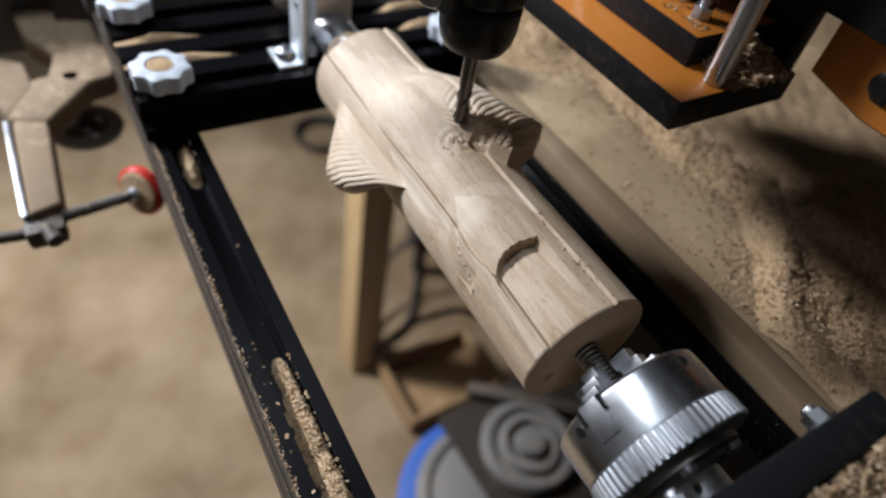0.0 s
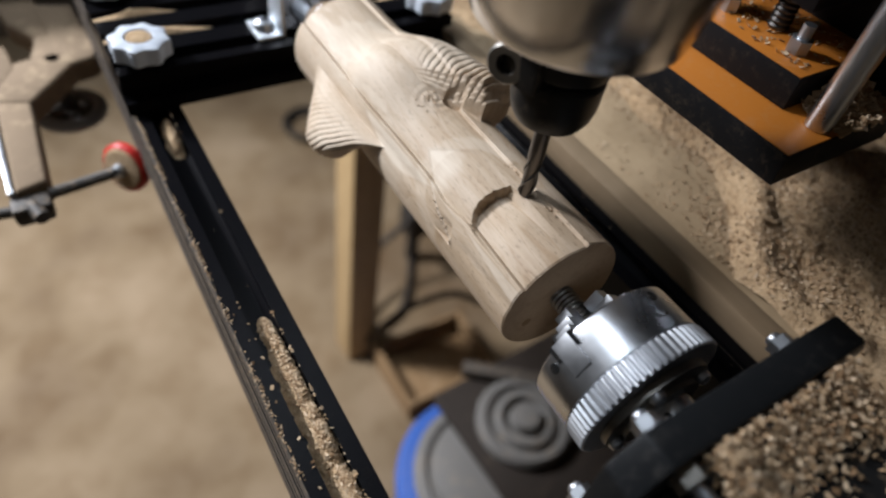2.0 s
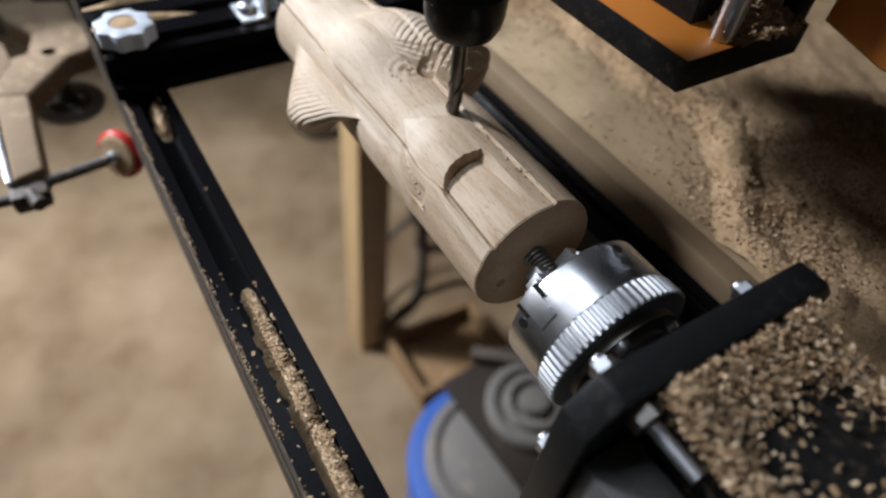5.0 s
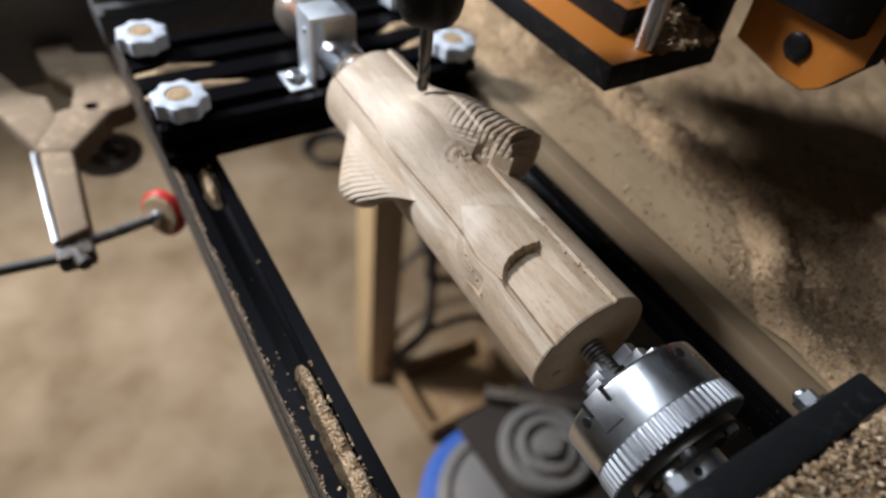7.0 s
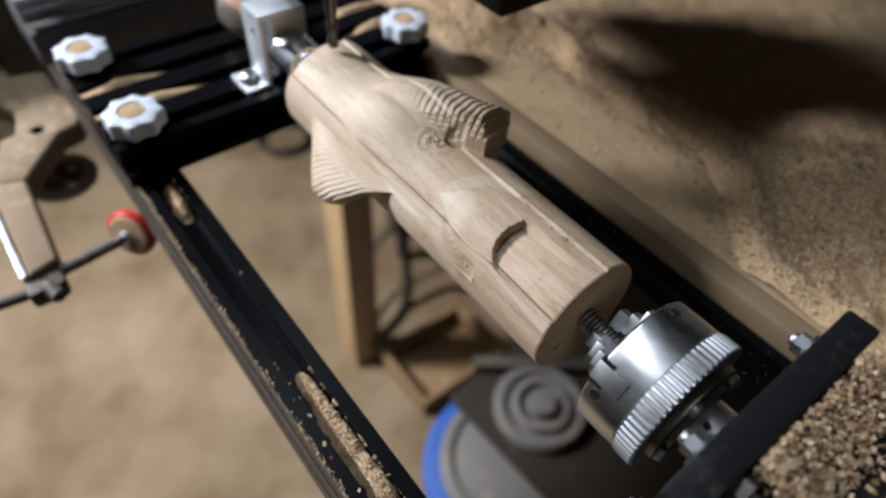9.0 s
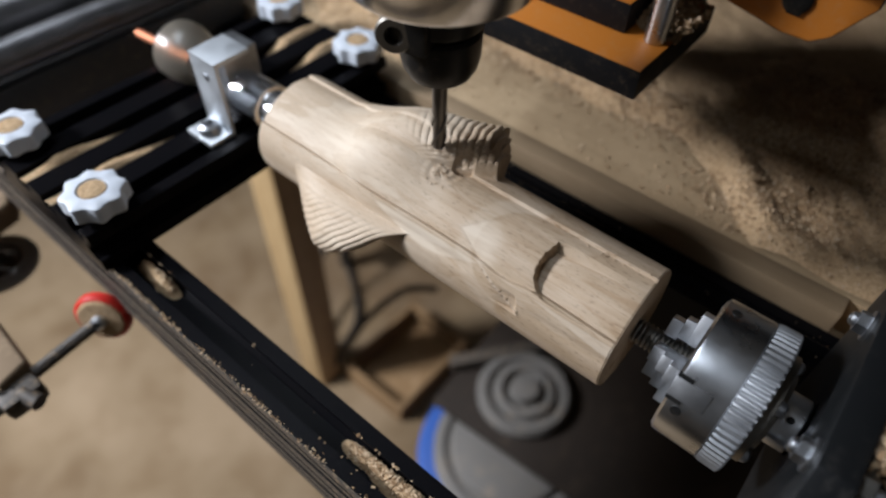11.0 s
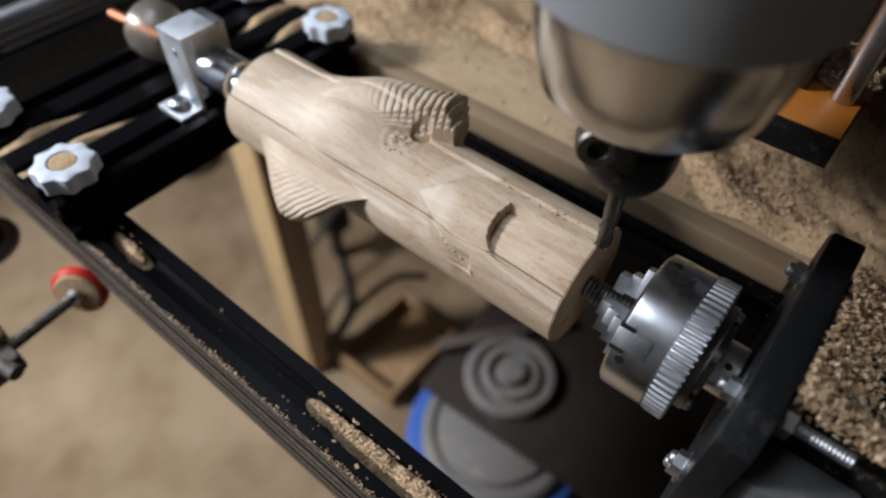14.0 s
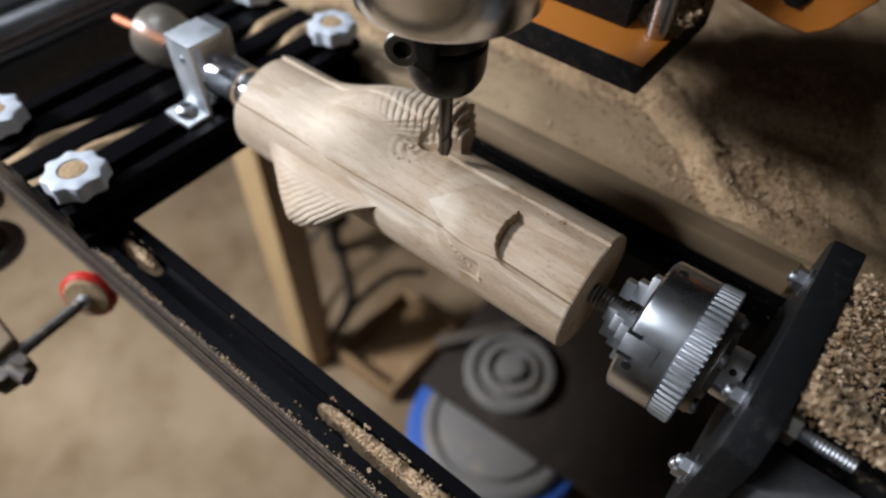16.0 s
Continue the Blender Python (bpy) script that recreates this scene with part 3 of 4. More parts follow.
# ---- headstock: chuck, plate, motor ----
def chuck():
    t = thing("lathe_chuck", (0, -1.7, 0), "bright steel four-jaw scroll chuck with knurled ring", "chuck")
    bm = bmesh.new()
    turned(bm, [(0.42, 0.06), (0.44, 0.0), (1.2, 0.0), (1.27, 0.05), (1.28, 0.10), (1.28, 0.80), (1.24, 0.84)], (0, -1.03, 0), (0, -1, 0), 96)
    part("body", bm, STEEL, t)
    bm = bmesh.new()
    n = 64
    rings = []
    for r0, r1, y in ((1.2, 1.2, -1.85), (1.285, 1.262, -1.86), (1.305, 1.265, -1.93), (1.31, 1.265, -2.22), (1.27, 1.27, -2.25), (1.15, 1.15, -2.26)):
        ring = []
        for k in range(n * 4):
            a = k * math.tau / (n * 4)
            r = (r0, r0, r1, r1)[k % 4]
            ring.append(bm.verts.new((r * math.cos(a), y, r * math.sin(a))))
        rings.append(ring)
    for low, high in zip(rings, rings[1:]):
        for k in range(n * 4):
            j = (k + 1) % (n * 4)
            bm.faces.new((low[k], low[j], high[j], high[k]))
    bm.faces.new(rings[0][::-1])
    bm.faces.new(rings[-1])
    bmesh.ops.recalc_face_normals(bm, faces=bm.faces)
    part("knurled_ring", bm, RING, t, "knurled steel scroll ring", degrees=25)
    for k in range(4):
        a = radians(147 + 90 * k)
        spin = Matrix.Rotation(-a, 4, "Y")
        bm = bmesh.new()
        box(bm, (0.30, -1.60, -0.17), (1.30 if k == 0 else 1.16, -1.02, 0.17), 0.02)
        box(bm, (0.30, -1.04, -0.15), (1.00 if k == 0 else 0.88, -0.84, 0.15), 0.02)
        box(bm, (0.30, -0.86, -0.15), (0.78 if k == 0 else 0.68, -0.66, 0.15), 0.02)
        box(bm, (0.24, -0.68, -0.14), (0.58, -0.46, 0.14), 0.02)
        bm.transform(spin)
        part("jaw", bm, JAW, t, "stepped steel jaw")
        if k == 0:
            # no notch is cut: black strips give the gap's shade
            for z0, z1 in ((-0.24, -0.17), (0.17, 0.24)):
                bm = bmesh.new()
                box(bm, (1.10, -1.27, z0), (1.287, -1.024, z1), 0.0)
                bm.transform(spin)
                part("jaw_gap_shade", bm, NUT, t, "black strip painting the shade of the gap beside the jaw")
        # tommy-bar hole as a black plug, its inner shade put into the colour
        bm = bmesh.new()
        rod(bm, (1.1, -1.26, 0.33), (1.235, -1.26, 0.371), 0.085, 16)
        bm.transform(spin)
        part("key_hole", bm, NUT, t, "black plug painting the shade inside a tommy-bar hole")
    bm = bmesh.new()
    turned(bm, [(0.95, 0), (0.98, 0.03), (0.98, 0.16), (0.70, 0.18), (0.70, 0.26), (0.55, 0.28)], (0, -2.24, 0), (0, -1, 0), 48)
    part("back_flange", bm, THREAD, t, "dark back flange")
    for k in range(4):
        a = radians(30 + 90 * k)
        bm = bmesh.new()
        bolt_head(bm, (0.82 * math.cos(a), -2.40, 0.82 * math.sin(a)), (0, -1, 0), 0.13, 0.14)
        part("flange_screw", bm, ZINC, t)
    bm = bmesh.new()
    turned(bm, [(0.42, 0), (0.48, 0.04), (0.48, 0.40), (0.44, 0.44), (0.24, 0.45), (0.24, 1.0)], (0, -2.45, 0), (0, -1, 0), 40)
    part("coupling", bm, STEEL, t, "polished shaft coupling")
    bm = bmesh.new()
    rod(bm, (-0.25, -2.68, 0.38), (-0.29, -2.68, 0.44), 0.06, 14)
    part("grub_screw", bm, NUT, t)


def headstock():
    t = thing("headstock_plate", (0, -3.2, RZ), "black painted upright headstock plate with clipped corners and bright bolts", "plate")
    bm = bmesh.new()
    w, h, c = 2.62, 1.74, 0.46
    outline = [(-2.12, -2.6), (w, -2.6), (w, h - c), (w - c, h), (-2.12 + c, h), (-2.12, h - c)]
    hole = Matrix.Translation((0, -3.45, 0)) @ Matrix.Diagonal((1, 0.52, 1, 1)) @ ALONG_Y
    prism(bm, outline, hole)
    edges = [e for e in bm.edges]
    bmesh.ops.bevel(bm, geom=edges, offset=0.06, segments=2, affect="EDGES", profile=0.6)
    part("plate", bm, PLATE, t)
    bm = bmesh.new()
    turned(bm, [(0.86, 0.0), (0.80, 0.02), (0.5, 0.02), (0.46, -0.05)], (0, -2.93, 0), (0, 1, 0), 40)
    part("bearing_seat", bm, BLACKPLATE, t, "dark bearing bore")
    for x, z in ((-1.31, 1.35), (1.42, 1.28), (-1.31, -1.31), (1.31, -1.31), (-1.75, -0.35)):
        bm = bmesh.new()
        rod(bm, (x, -2.93, z), (x, -2.88, z), 0.26, 24)
        rod(bm, (x, -2.88, z), (x, -2.72, z), 0.19, 6)
        bolt_head(bm, (x, -2.72, z), (0, 1, 0), 0.12, 0.10)
        part("bolt_head", bm, ZINC, t, "bright hex nut on a washer")
        if z > 0.5:
            bm = bmesh.new()
            threaded(bm, (x, -3.45, z), (x, -4.45, z), 0.105, 0.055)
            part("bolt_shank", bm, ZINC, t, "dull threaded bolt end")
            bm = bmesh.new()
            rod(bm, (x, -3.45, z), (x, -3.66, z), 0.24, 6)
            part("bolt_nut", bm, THREAD, t)
    m = thing("stepper_motor", (0, -5.2, RZ), "black stepper motor buried under beech chips behind the plate", "motor")
    bm = bmesh.new()
    box(bm, (-1.05, -7.8, -1.58), (1.58, -3.7, 1.45), 0.2)
    part("shell", bm, MOTOR, m)
    bm = bmesh.new()
    box(bm, (-0.95, -3.72, -1.58), (1.58, -3.46, 1.58), 0.05)
    part("flange", bm, ALU, m)
    rng = np.random.default_rng(41)
    n = 26000
    x, y = rng.uniform(-1.15, 1.62, n), rng.uniform(-8.0, -3.5, n)
    near = np.exp(-((y + 3.5) / 0.65) ** 2) + np.exp(-((x + 1.05) / 0.3) ** 2) + 0.7 * np.exp(-((x - 1.6) / 0.5) ** 2)
    patch = wavy(x, y, 8, 2.0)
    keep = rng.uniform(0, 1, n) < np.clip(0.06 + 0.52 * near + 0.16 * patch, 0.05, 1) * (1 - 0.93 * np.exp(-(((x - 0.40) / 0.95) ** 2 + ((y + 5.15) / 0.72) ** 2) ** 2))
    x, y, near = x[keep], y[keep], near[keep]
    z = 1.46 + rng.uniform(0, 0.08, len(x)) + 0.25 * near * rng.uniform(0, 1, len(x)) - 0.6 * np.clip(x - 1.5, 0, 1) - 0.9 * np.clip(-1.0 - x, 0, 1)
    chips("motor_chips", np.column_stack([x, y, z]), 0.070, "beech chips heaped over the motor", 42, 0.6)
    s = thing("motor_side", (1.9, -5.4, RZ), "slope of sawdust between motor and bench", "sawdust", kind="stuff")
    x, y = rng.uniform(1.4, 4.6, 5200), rng.uniform(-8.5, -3.5, 5200)
    z = 1.2 - 0.8 * (x - 1.5) + 0.12 * rng.normal(0, 1, len(x))
    chips("side_chips", np.column_stack([x, y, np.maximum(z, BZ)]), 0.065, "", 43, 0.6, s)
    bm = bmesh.new()
    prism(bm, [(1.2, 1.1), (1.75, 0.85), (4.7, -1.35), (4.7, -1.6), (1.2, -1.6)], Matrix.Translation((0, -8.6, 0)) @ Matrix.Diagonal((1, 5.0, 1, 1)) @ ALONG_Y)
    part("slope", bm, BED, s)
    g = thing("grey_bracket", (-1.6, -4.4, RZ), "dark grey angle bracket behind the plate", "bracket")
    bm = bmesh.new()
    box(bm, (-1.95, -4.9, -1.5), (-1.1, -3.46, 0.55), 0.06)
    part("web", bm, DARKGREY, g)
    bm = bmesh.new()
    box(bm, (-2.0, -5.4, -1.6), (-1.06, -3.46, -1.45), 0.04)
    part("foot", bm, DARKGREY, g)


# ---- the workpiece ----
def step(x, width=0.02):
    return 0.5 + 0.5 * np.tanh(x / width)


def carved_radius(th, y):
    """Radius of the half-carved blank, in modules, over the angle in degrees and the length."""
    R = 1.2
    r = np.full_like(y, R)
    # swelling body between the wings
    r = r + 0.36 * np.exp(-((y - 5.45) / 0.95) ** 2) * np.exp(-((th - 92) / 44) ** 2)
    # the strip that has been finished, a step lower than the stock beside it
    right = 80.5 - 14 * step(y - 6.8, 0.25)
    left = 146.2 + 4 * np.exp(-((y - 2.25) / 0.42) ** 2)
    strip = step(left - th, 0.4) * step(th - right, 0.5)
    fade = 1 - 0.9 * np.exp(-((y - 6.05) / 0.38) ** 2)
    r = r - 0.058 * strip * fade
    r = r - 0.085 * np.exp(-((th - left + 0.1) / 0.42) ** 2) * fade * (step(y - 2.8, 0.05) + step(1.6 - y, 0.03))
    # narrower neck towards the tail
    r = r - 0.05 * step(y - 6.9, 0.3) * np.exp(-((th - 110) / 26) ** 2)
    # lens-shaped flats under the line
    r = r - 0.035 * np.exp(-((th - 160) / 7) ** 2) * step(y - 2.9, 0.15) * step(4.9 - y, 0.35)
    r = r - 0.025 * np.exp(-((th - 166) / 5) ** 2) * step(1.5 - y, 0.2)
    # pocket at the chuck end: steep rim, floor rising towards the end and the outer edge
    bend = np.clip((th - 122) / 26, 0, 1)
    rim = 1.78 + 0.007 * np.sin(th * 0.75) + 0.003 * np.sin(th * 1.37) - 0.42 * (1 - np.sqrt(1 - bend ** 2)) - 0.06 * np.clip((112 - th) / 12, 0, 1)
    inside = step(148.0 - th, 0.35) * step(th - 95.5 + 9 * np.clip(1.7 - y, 0, 1), 0.5 + 3.0 * np.clip(1.6 - y, 0, 1)) * step(rim - y, 0.010)
    depth = (0.08 + 0.13 * np.clip((151 - th) / 20, 0.1, 1)) * np.clip((y - 0.1) / 1.6, 0, 1) ** 1.3 * np.clip((th - 93) / 7, 0, 1) + 0.012
    r = r - inside * depth
    # thin facet above the pocket
    chev = np.where(th > 131, 3.39 - 0.036 * (th - 131), 3.39 - 0.021 * (131 - th))
    facet = step(149 - th, 0.6) * step(th - 96, 2.0) * step(chev - y, 0.03) * (1 - inside)
    r = r - facet * 0.010
    # torn nick low on the flank
    lip = 1.78 + 0.006 * (172 - th)
    r = r - 0.06 * step(176 - th, 0.5) * step(th - 160, 2.5) * step(y - lip, 0.012) * step(lip + 0.35 - y, 0.15)
    r = r + 0.04 * np.exp(-((th - 172) / 2.5) ** 2 - ((y - lip) / 0.05) ** 2)
    # burr left along the right-hand step
    r = r + 0.018 * np.exp(-((th - right + 1.0) / 1.3) ** 2) * (0.5 + 0.5 * wavy(y, 0 * y, 19, 4.0)) * (step(3.6 - y, 0.2) + step(y - 6.9, 0.2))

    # wings: terraced lobes with a steep face towards the chuck
    def wing(mid, wide, under, tall, f, back, pitch, deep, slant, gain, fall, wear, rise, rounded=False):
        d = ((th - mid + 180) % 360) - 180
        t = np.clip((y - f) / (back - f), 0, 1)
        q = np.clip((y - f) / rise, 0, 1) * 4
        ledge = (np.floor(q) + np.clip((q - np.floor(q)) * 2.2, 0, 1) ** 1.5) / 4
        if rounded:
            ledge = np.sqrt(1 - (1 - q / 4) ** 2)
        along = (step(y - f, 0.03) * (0.35 + 0.65 * np.clip(ledge, 0, 1))) * np.clip(gain * (1 - t ** fall), 0, 1)
        across = np.clip(1 - np.abs(np.clip(d / np.where(d > 0, wide, under), -1, 1)) ** 2.1, 0, 1)
        lump = tall * along * across
        # tool steps: thin layers, each one pass of the cutter
        phase = (y + slant * d + 0.03 * np.sin(d * 0.13) + 0.012 * np.sin(d * 0.41 + 3 * y)) / pitch
        saw = phase - np.floor(phase)
        blade = 1 - np.abs(2 * saw ** 0.75 - 1) ** 2.2
        uneven = 0.75 + 0.5 * np.sin(np.floor(phase) * 12.9898) ** 2
        fine = np.clip((lump - 0.10) / 0.38, 0, 1) * np.clip(1.25 - wear * t, 0.10, 1)
        return lump + (blade - 0.7) * deep * uneven * fine
    d = th - 36.0
    d = (d + 180) % 360 - 180
    edge = 3.71 - 0.006 * np.clip(d, 0, 34) + 0.045 * np.clip(d - 34, 0, 30) - 0.016 * np.minimum(d, 0)
    r = r + wing(36, 62, 40, 0.88, edge, 7.2, 0.17, 0.080, 0.014, 1.22, 0.80, 2.5, 0.42)
    d = th - 195.0
    edge = 5.38 + np.where(d < 0, 0.034, 0.02) * np.clip(d, -40, 60) + 0.04 * np.sin(d * 0.21)
    r = r + wing(197, 52, 33, 0.88, edge, 7.55, 0.17, 0.034, -0.036, 1.3, 1.6, 0.9, 0.60, True)
    # whorl where the cutter turned, at the root of the wing
    wx, wy = (th - 96) * R * math.pi / 180, y - 4.32
    rho = np.hypot(wx, wy)
    whorl = np.exp(-(rho / 0.30) ** 2)
    r = r + 0.012 * whorl * np.sin(34 * rho + 2.2 * np.arctan2(wy, wx))
    # blind hole beside it, undercut towards the tail
    hole = step(1 - ((th - 83) / 6.5) ** 2 - ((y - 4.08 - 0.012 * (th - 83)) / 0.16) ** 2, 0.15)
    r = r - 0.16 * hole
    # fine cutter marks everywhere
    r = r + 0.001 * wavy(th * 0.05, y, 17, 1.2)
    return r


def workpiece():
    t = thing("carved_blank", (0, 4.3, 0), "pale beech blank, half carved, with terraced wings and a pocket", "workpiece")
    ny, length = 700, 8.75
    th = np.concatenate([np.linspace(60, 180, 520, endpoint=False), np.linspace(180, 420, 340, endpoint=False) % 360])
    na = len(th)
    ys = np.linspace(0, length, ny)
    tg, yg = np.meshgrid(th, ys, indexing="ij")
    r = carved_radius(tg, yg)
    r = np.where(yg < 0.02, r - 0.012, r)
    a = np.radians(tg)
    verts = np.stack([r * np.cos(a), yg, r * np.sin(a)], -1).reshape(-1, 3)
    i = np.arange(na)[:, None] * ny + np.arange(ny - 1)[None]
    j = ((np.arange(na) + 1) % na)[:, None] * ny + np.arange(ny - 1)[None]
    faces = np.stack([i, i + 1, j + 1, j], -1).reshape(-1, 4).tolist()
    faces.append(list(range(0, na * ny, ny)))
    faces.append(list(range(ny - 1, na * ny, ny))[::-1])
    base = np.array((0, 4.3, 0))
    me = bpy.data.meshes.new("wood")
    me.from_pydata(((verts - base) * U).tolist(), [], faces)
    me.materials.append(BEECH)
    me.materials.append(BEECH_END)
    smooth(me, 40)
    me.polygons[len(faces) - 2].material_index = 1
    me.polygons[len(faces) - 1].material_index = 1
    # paler torn fibre where the cutter ran against the grain
    chev = np.where(tg > 131, 3.39 - 0.036 * (tg - 131), 3.39 - 0.021 * (131 - tg))
    ragged = 0.05 * wavy(tg * 0.12, yg, 35, 2.5)
    raw = step(chev - yg + ragged, 0.05) * step(yg - 2.55 - 0.004 * (140 - tg) + 2.2 * ragged, 0.10) * step(149 - tg, 0.6) * step(tg - 108, 3) * 0.8
    raw = raw + 0.8 * np.exp(-((yg - 2.75 + 0.036 * (tg - 149)) / 0.05) ** 2) * step(tg - 147, 1) * step(176 - tg, 1)
    lens = 150.5 + 17 * np.sin(np.pi * np.clip((yg - 2.75) / 2.5, 0, 1))
    raw = raw + 0.9 * step(tg - 150.5, 0.4) * step(lens - tg + 20 * ragged, 1.0)
    raw = raw + 0.6 * step(tg - 151, 0.4) * step(151 + 9 * np.clip((1.6 - yg) / 1.4, 0, 1) - tg, 0.6) * step(1.55 - yg, 0.03)
    raw = raw + 0.6 * np.exp(-((tg - 118) / 13) ** 2 - ((yg - 6.2) / 0.55) ** 2)
    # the finished upper half with its wings is paler than the stock left near the chuck
    raw = raw + 0.55 * step(yg - 4.3 + 0.012 * (tg - 100), 0.35) * (0.8 + 0.2 * wavy(tg * 0.05, yg, 34, 1.5))
    # overlapping passes of the cutter leave patches with clear borders
    raw = raw + 0.38 * step(wavy(tg * 0.055, yg, 41, 1.1) - 0.12, 0.035) * step(yg - 4.2, 0.2)
    raw = raw + 0.22 * step(wavy(tg * 0.04, yg * 0.6, 44, 1.6) - 0.25, 0.04) * step(4.2 - yg, 0.2)
    # cutter overlaps: arcs of paler and darker facets beside the pocket
    arc = np.hypot((tg - 128) * 0.0205, yg - 2.05)
    raw = raw + 0.45 * step(arc - 0.98, 0.02) * step(1.30 - arc, 0.05) * step(yg - 2.2, 0.05)
    raw = raw * (0.75 + 0.25 * wavy(tg * 0.15, yg, 33, 3.0))
    layer = me.attributes.new("raw_fibre", "FLOAT", "POINT")
    layer.data.foreach_set("value", np.clip(raw, 0, 1).reshape(-1).astype(np.float32))
    ob = new("wood", me)
    ob.parent = t
    bm = bmesh.new()
    threaded(bm, (0, 0.15, 0), (0, -1.1, 0), 0.235, 0.085, 24)
    part("hanger_bolt", bm, THREAD, t, "dark threaded bolt screwed into the end grain")
    bm = bmesh.new()
    turned(bm, [(0.10, 0), (0.06, 0.004)], (-0.62, -0.001, -0.42), (0, -1, 0), 12)
    part("knot_mark", bm, CARD, t, "small brown knot on the sawn end")
    bm = bmesh.new()
    rng = np.random.default_rng(51)
    for k in range(70):
        s = rng.choice(3, p=[0.14, 0.46, 0.40])
        if s == 0:
            th0, y0 = rng.uniform(150, 172), 0.0
            y0 = 2.75 - (th0 - 150) * 0.04 + rng.normal(0, 0.03)
        elif s == 1:
            th0, y0 = rng.normal(82, 1.2), rng.uniform(0.1, 2.2)
        else:
            th0, y0 = rng.normal(100, 7), rng.normal(4.35, 0.12)
        rr = float(carved_radius(np.array([th0]), np.array([y0]))[0]) + 0.004
        c = Vector((rr * math.cos(radians(th0)), y0, rr * math.sin(radians(th0))))
        m = Matrix.Translation(c) @ Matrix.Rotation(-radians(th0 - 90), 4, "Y") @ Euler((rng.normal(0, 0.6), rng.normal(0, 0.6), rng.uniform(0, 6))).to_matrix().to_4x4()
        bmesh.ops.create_cube(bm, size=1.0, matrix=m @ Matrix.Diagonal((rng.uniform(0.03, 0.09), 0.018, 0.012, 1)))
    ob = part("torn_fibre", bm, BEECH, t, "torn pale fibres along the cut edges")
    ob["kind"] = "stuff"


# ---- the moving router head; its base is the tip of the cutter ----
HEAD0 = (0.0, 4.61, 1.45)


def router_head():
    t = thing("router_head", HEAD0, "chrome router spindle with black collet and grey housing", "router")
    X, Y, Z = HEAD0

    def put(bm):
        bm.transform(Matrix.Translation(HEAD0))
        return bm
    bm = bmesh.new()
    turned(bm, [(0.06, 0.0), (0.115, 0.02), (0.12, 0.75), (0.135, 0.80), (0.135, 1.75)], (0, 0, 0), (0, 0, 1), 24)
    p = part("cutter", put(bm), TOOLSTEEL, t, "dark steel milling cutter")
    for k in range(3):
        bm = bmesh.new()
        pts = [(0.122 * math.cos(k * math.tau / 3 + h * 4.5), 0.122 * math.sin(k * math.tau / 3 + h * 4.5), 0.02 + h) for h in np.linspace(0, 0.72, 8)]
        sweep(bm, pts, 0.022, 6, 3)
        part("flute", put(bm), TOOLSTEEL, p)
    bm = bmesh.new()
    turned(bm, [(0.16, 1.60), (0.40, 1.58), (0.54, 1.64), (0.63, 1.80), (0.67, 2.00), (0.68, 2.40), (0.64, 2.46), (0.58, 2.48), (0.58, 2.56), (0.60, 2.58), (0.60, 3.4)], (0, 0, 0), (0, 0, 1), 56)
    part("collet_nut", put(bm), NUT, t, "black collet nut")
    bm = bmesh.new()
    turned(bm, [(0.60, 2.54), (0.70, 2.56), (0.72, 2.62), (0.72, 3.36)], (0, 0, 0), (0, 0, 1), 48)
    box(bm, (-0.86, -0.16, 2.34), (-0.36, 0.50, 3.16), 0.08, Matrix.Rotation(radians(14), 4, "Z"))
    p = part("clamp_collar", put(bm), NUT, t, "dark clamping collar")
    d = Vector((-0.86, -0.50, 0.05))
    c = Vector((-0.68, 0.28, 2.62))
    bm = bmesh.new()
    turned(bm, [(0.30, 0.0), (0.30, 0.30), (0.27, 0.34), (0.15, 0.34), (0.13, 0.22)], c, d, 24)
    part("clamp_screw", put(bm), THREAD, p, "socket-head clamp screw")
    bm = bmesh.new()
    turned(bm, [(0.5, 3.22), (1.32, 3.20), (1.44, 3.23), (1.48, 3.28), (1.60, 3.75), (1.71, 4.30), (1.75, 4.62)], (0, 0, 0), (0, 0, 1), 80)
    part("spindle_shell", put(bm), CHROME, t, "mirror-polished spindle shell")
    bm = bmesh.new()
    turned(bm, [(1.5, 4.60), (1.84, 4.62), (1.90, 4.68), (1.92, 12.5), (1.6, 12.7)], (0, 0, 0), (0, 0, 1), 64)
    part("spindle_housing", put(bm), GREY, t, "grey plastic spindle housing")
    bm = bmesh.new()
    box(bm, (1.2, -1.6, 7.5), (6.36, 1.6, 11.5), 0.06)
    part("spindle_mount", put(bm), BLACKPLATE, t, "black spindle mount")
    return t


# ---- the carriage that slides along with the head ----
CARRIAGE0 = (0.0, 4.61, 1.30)


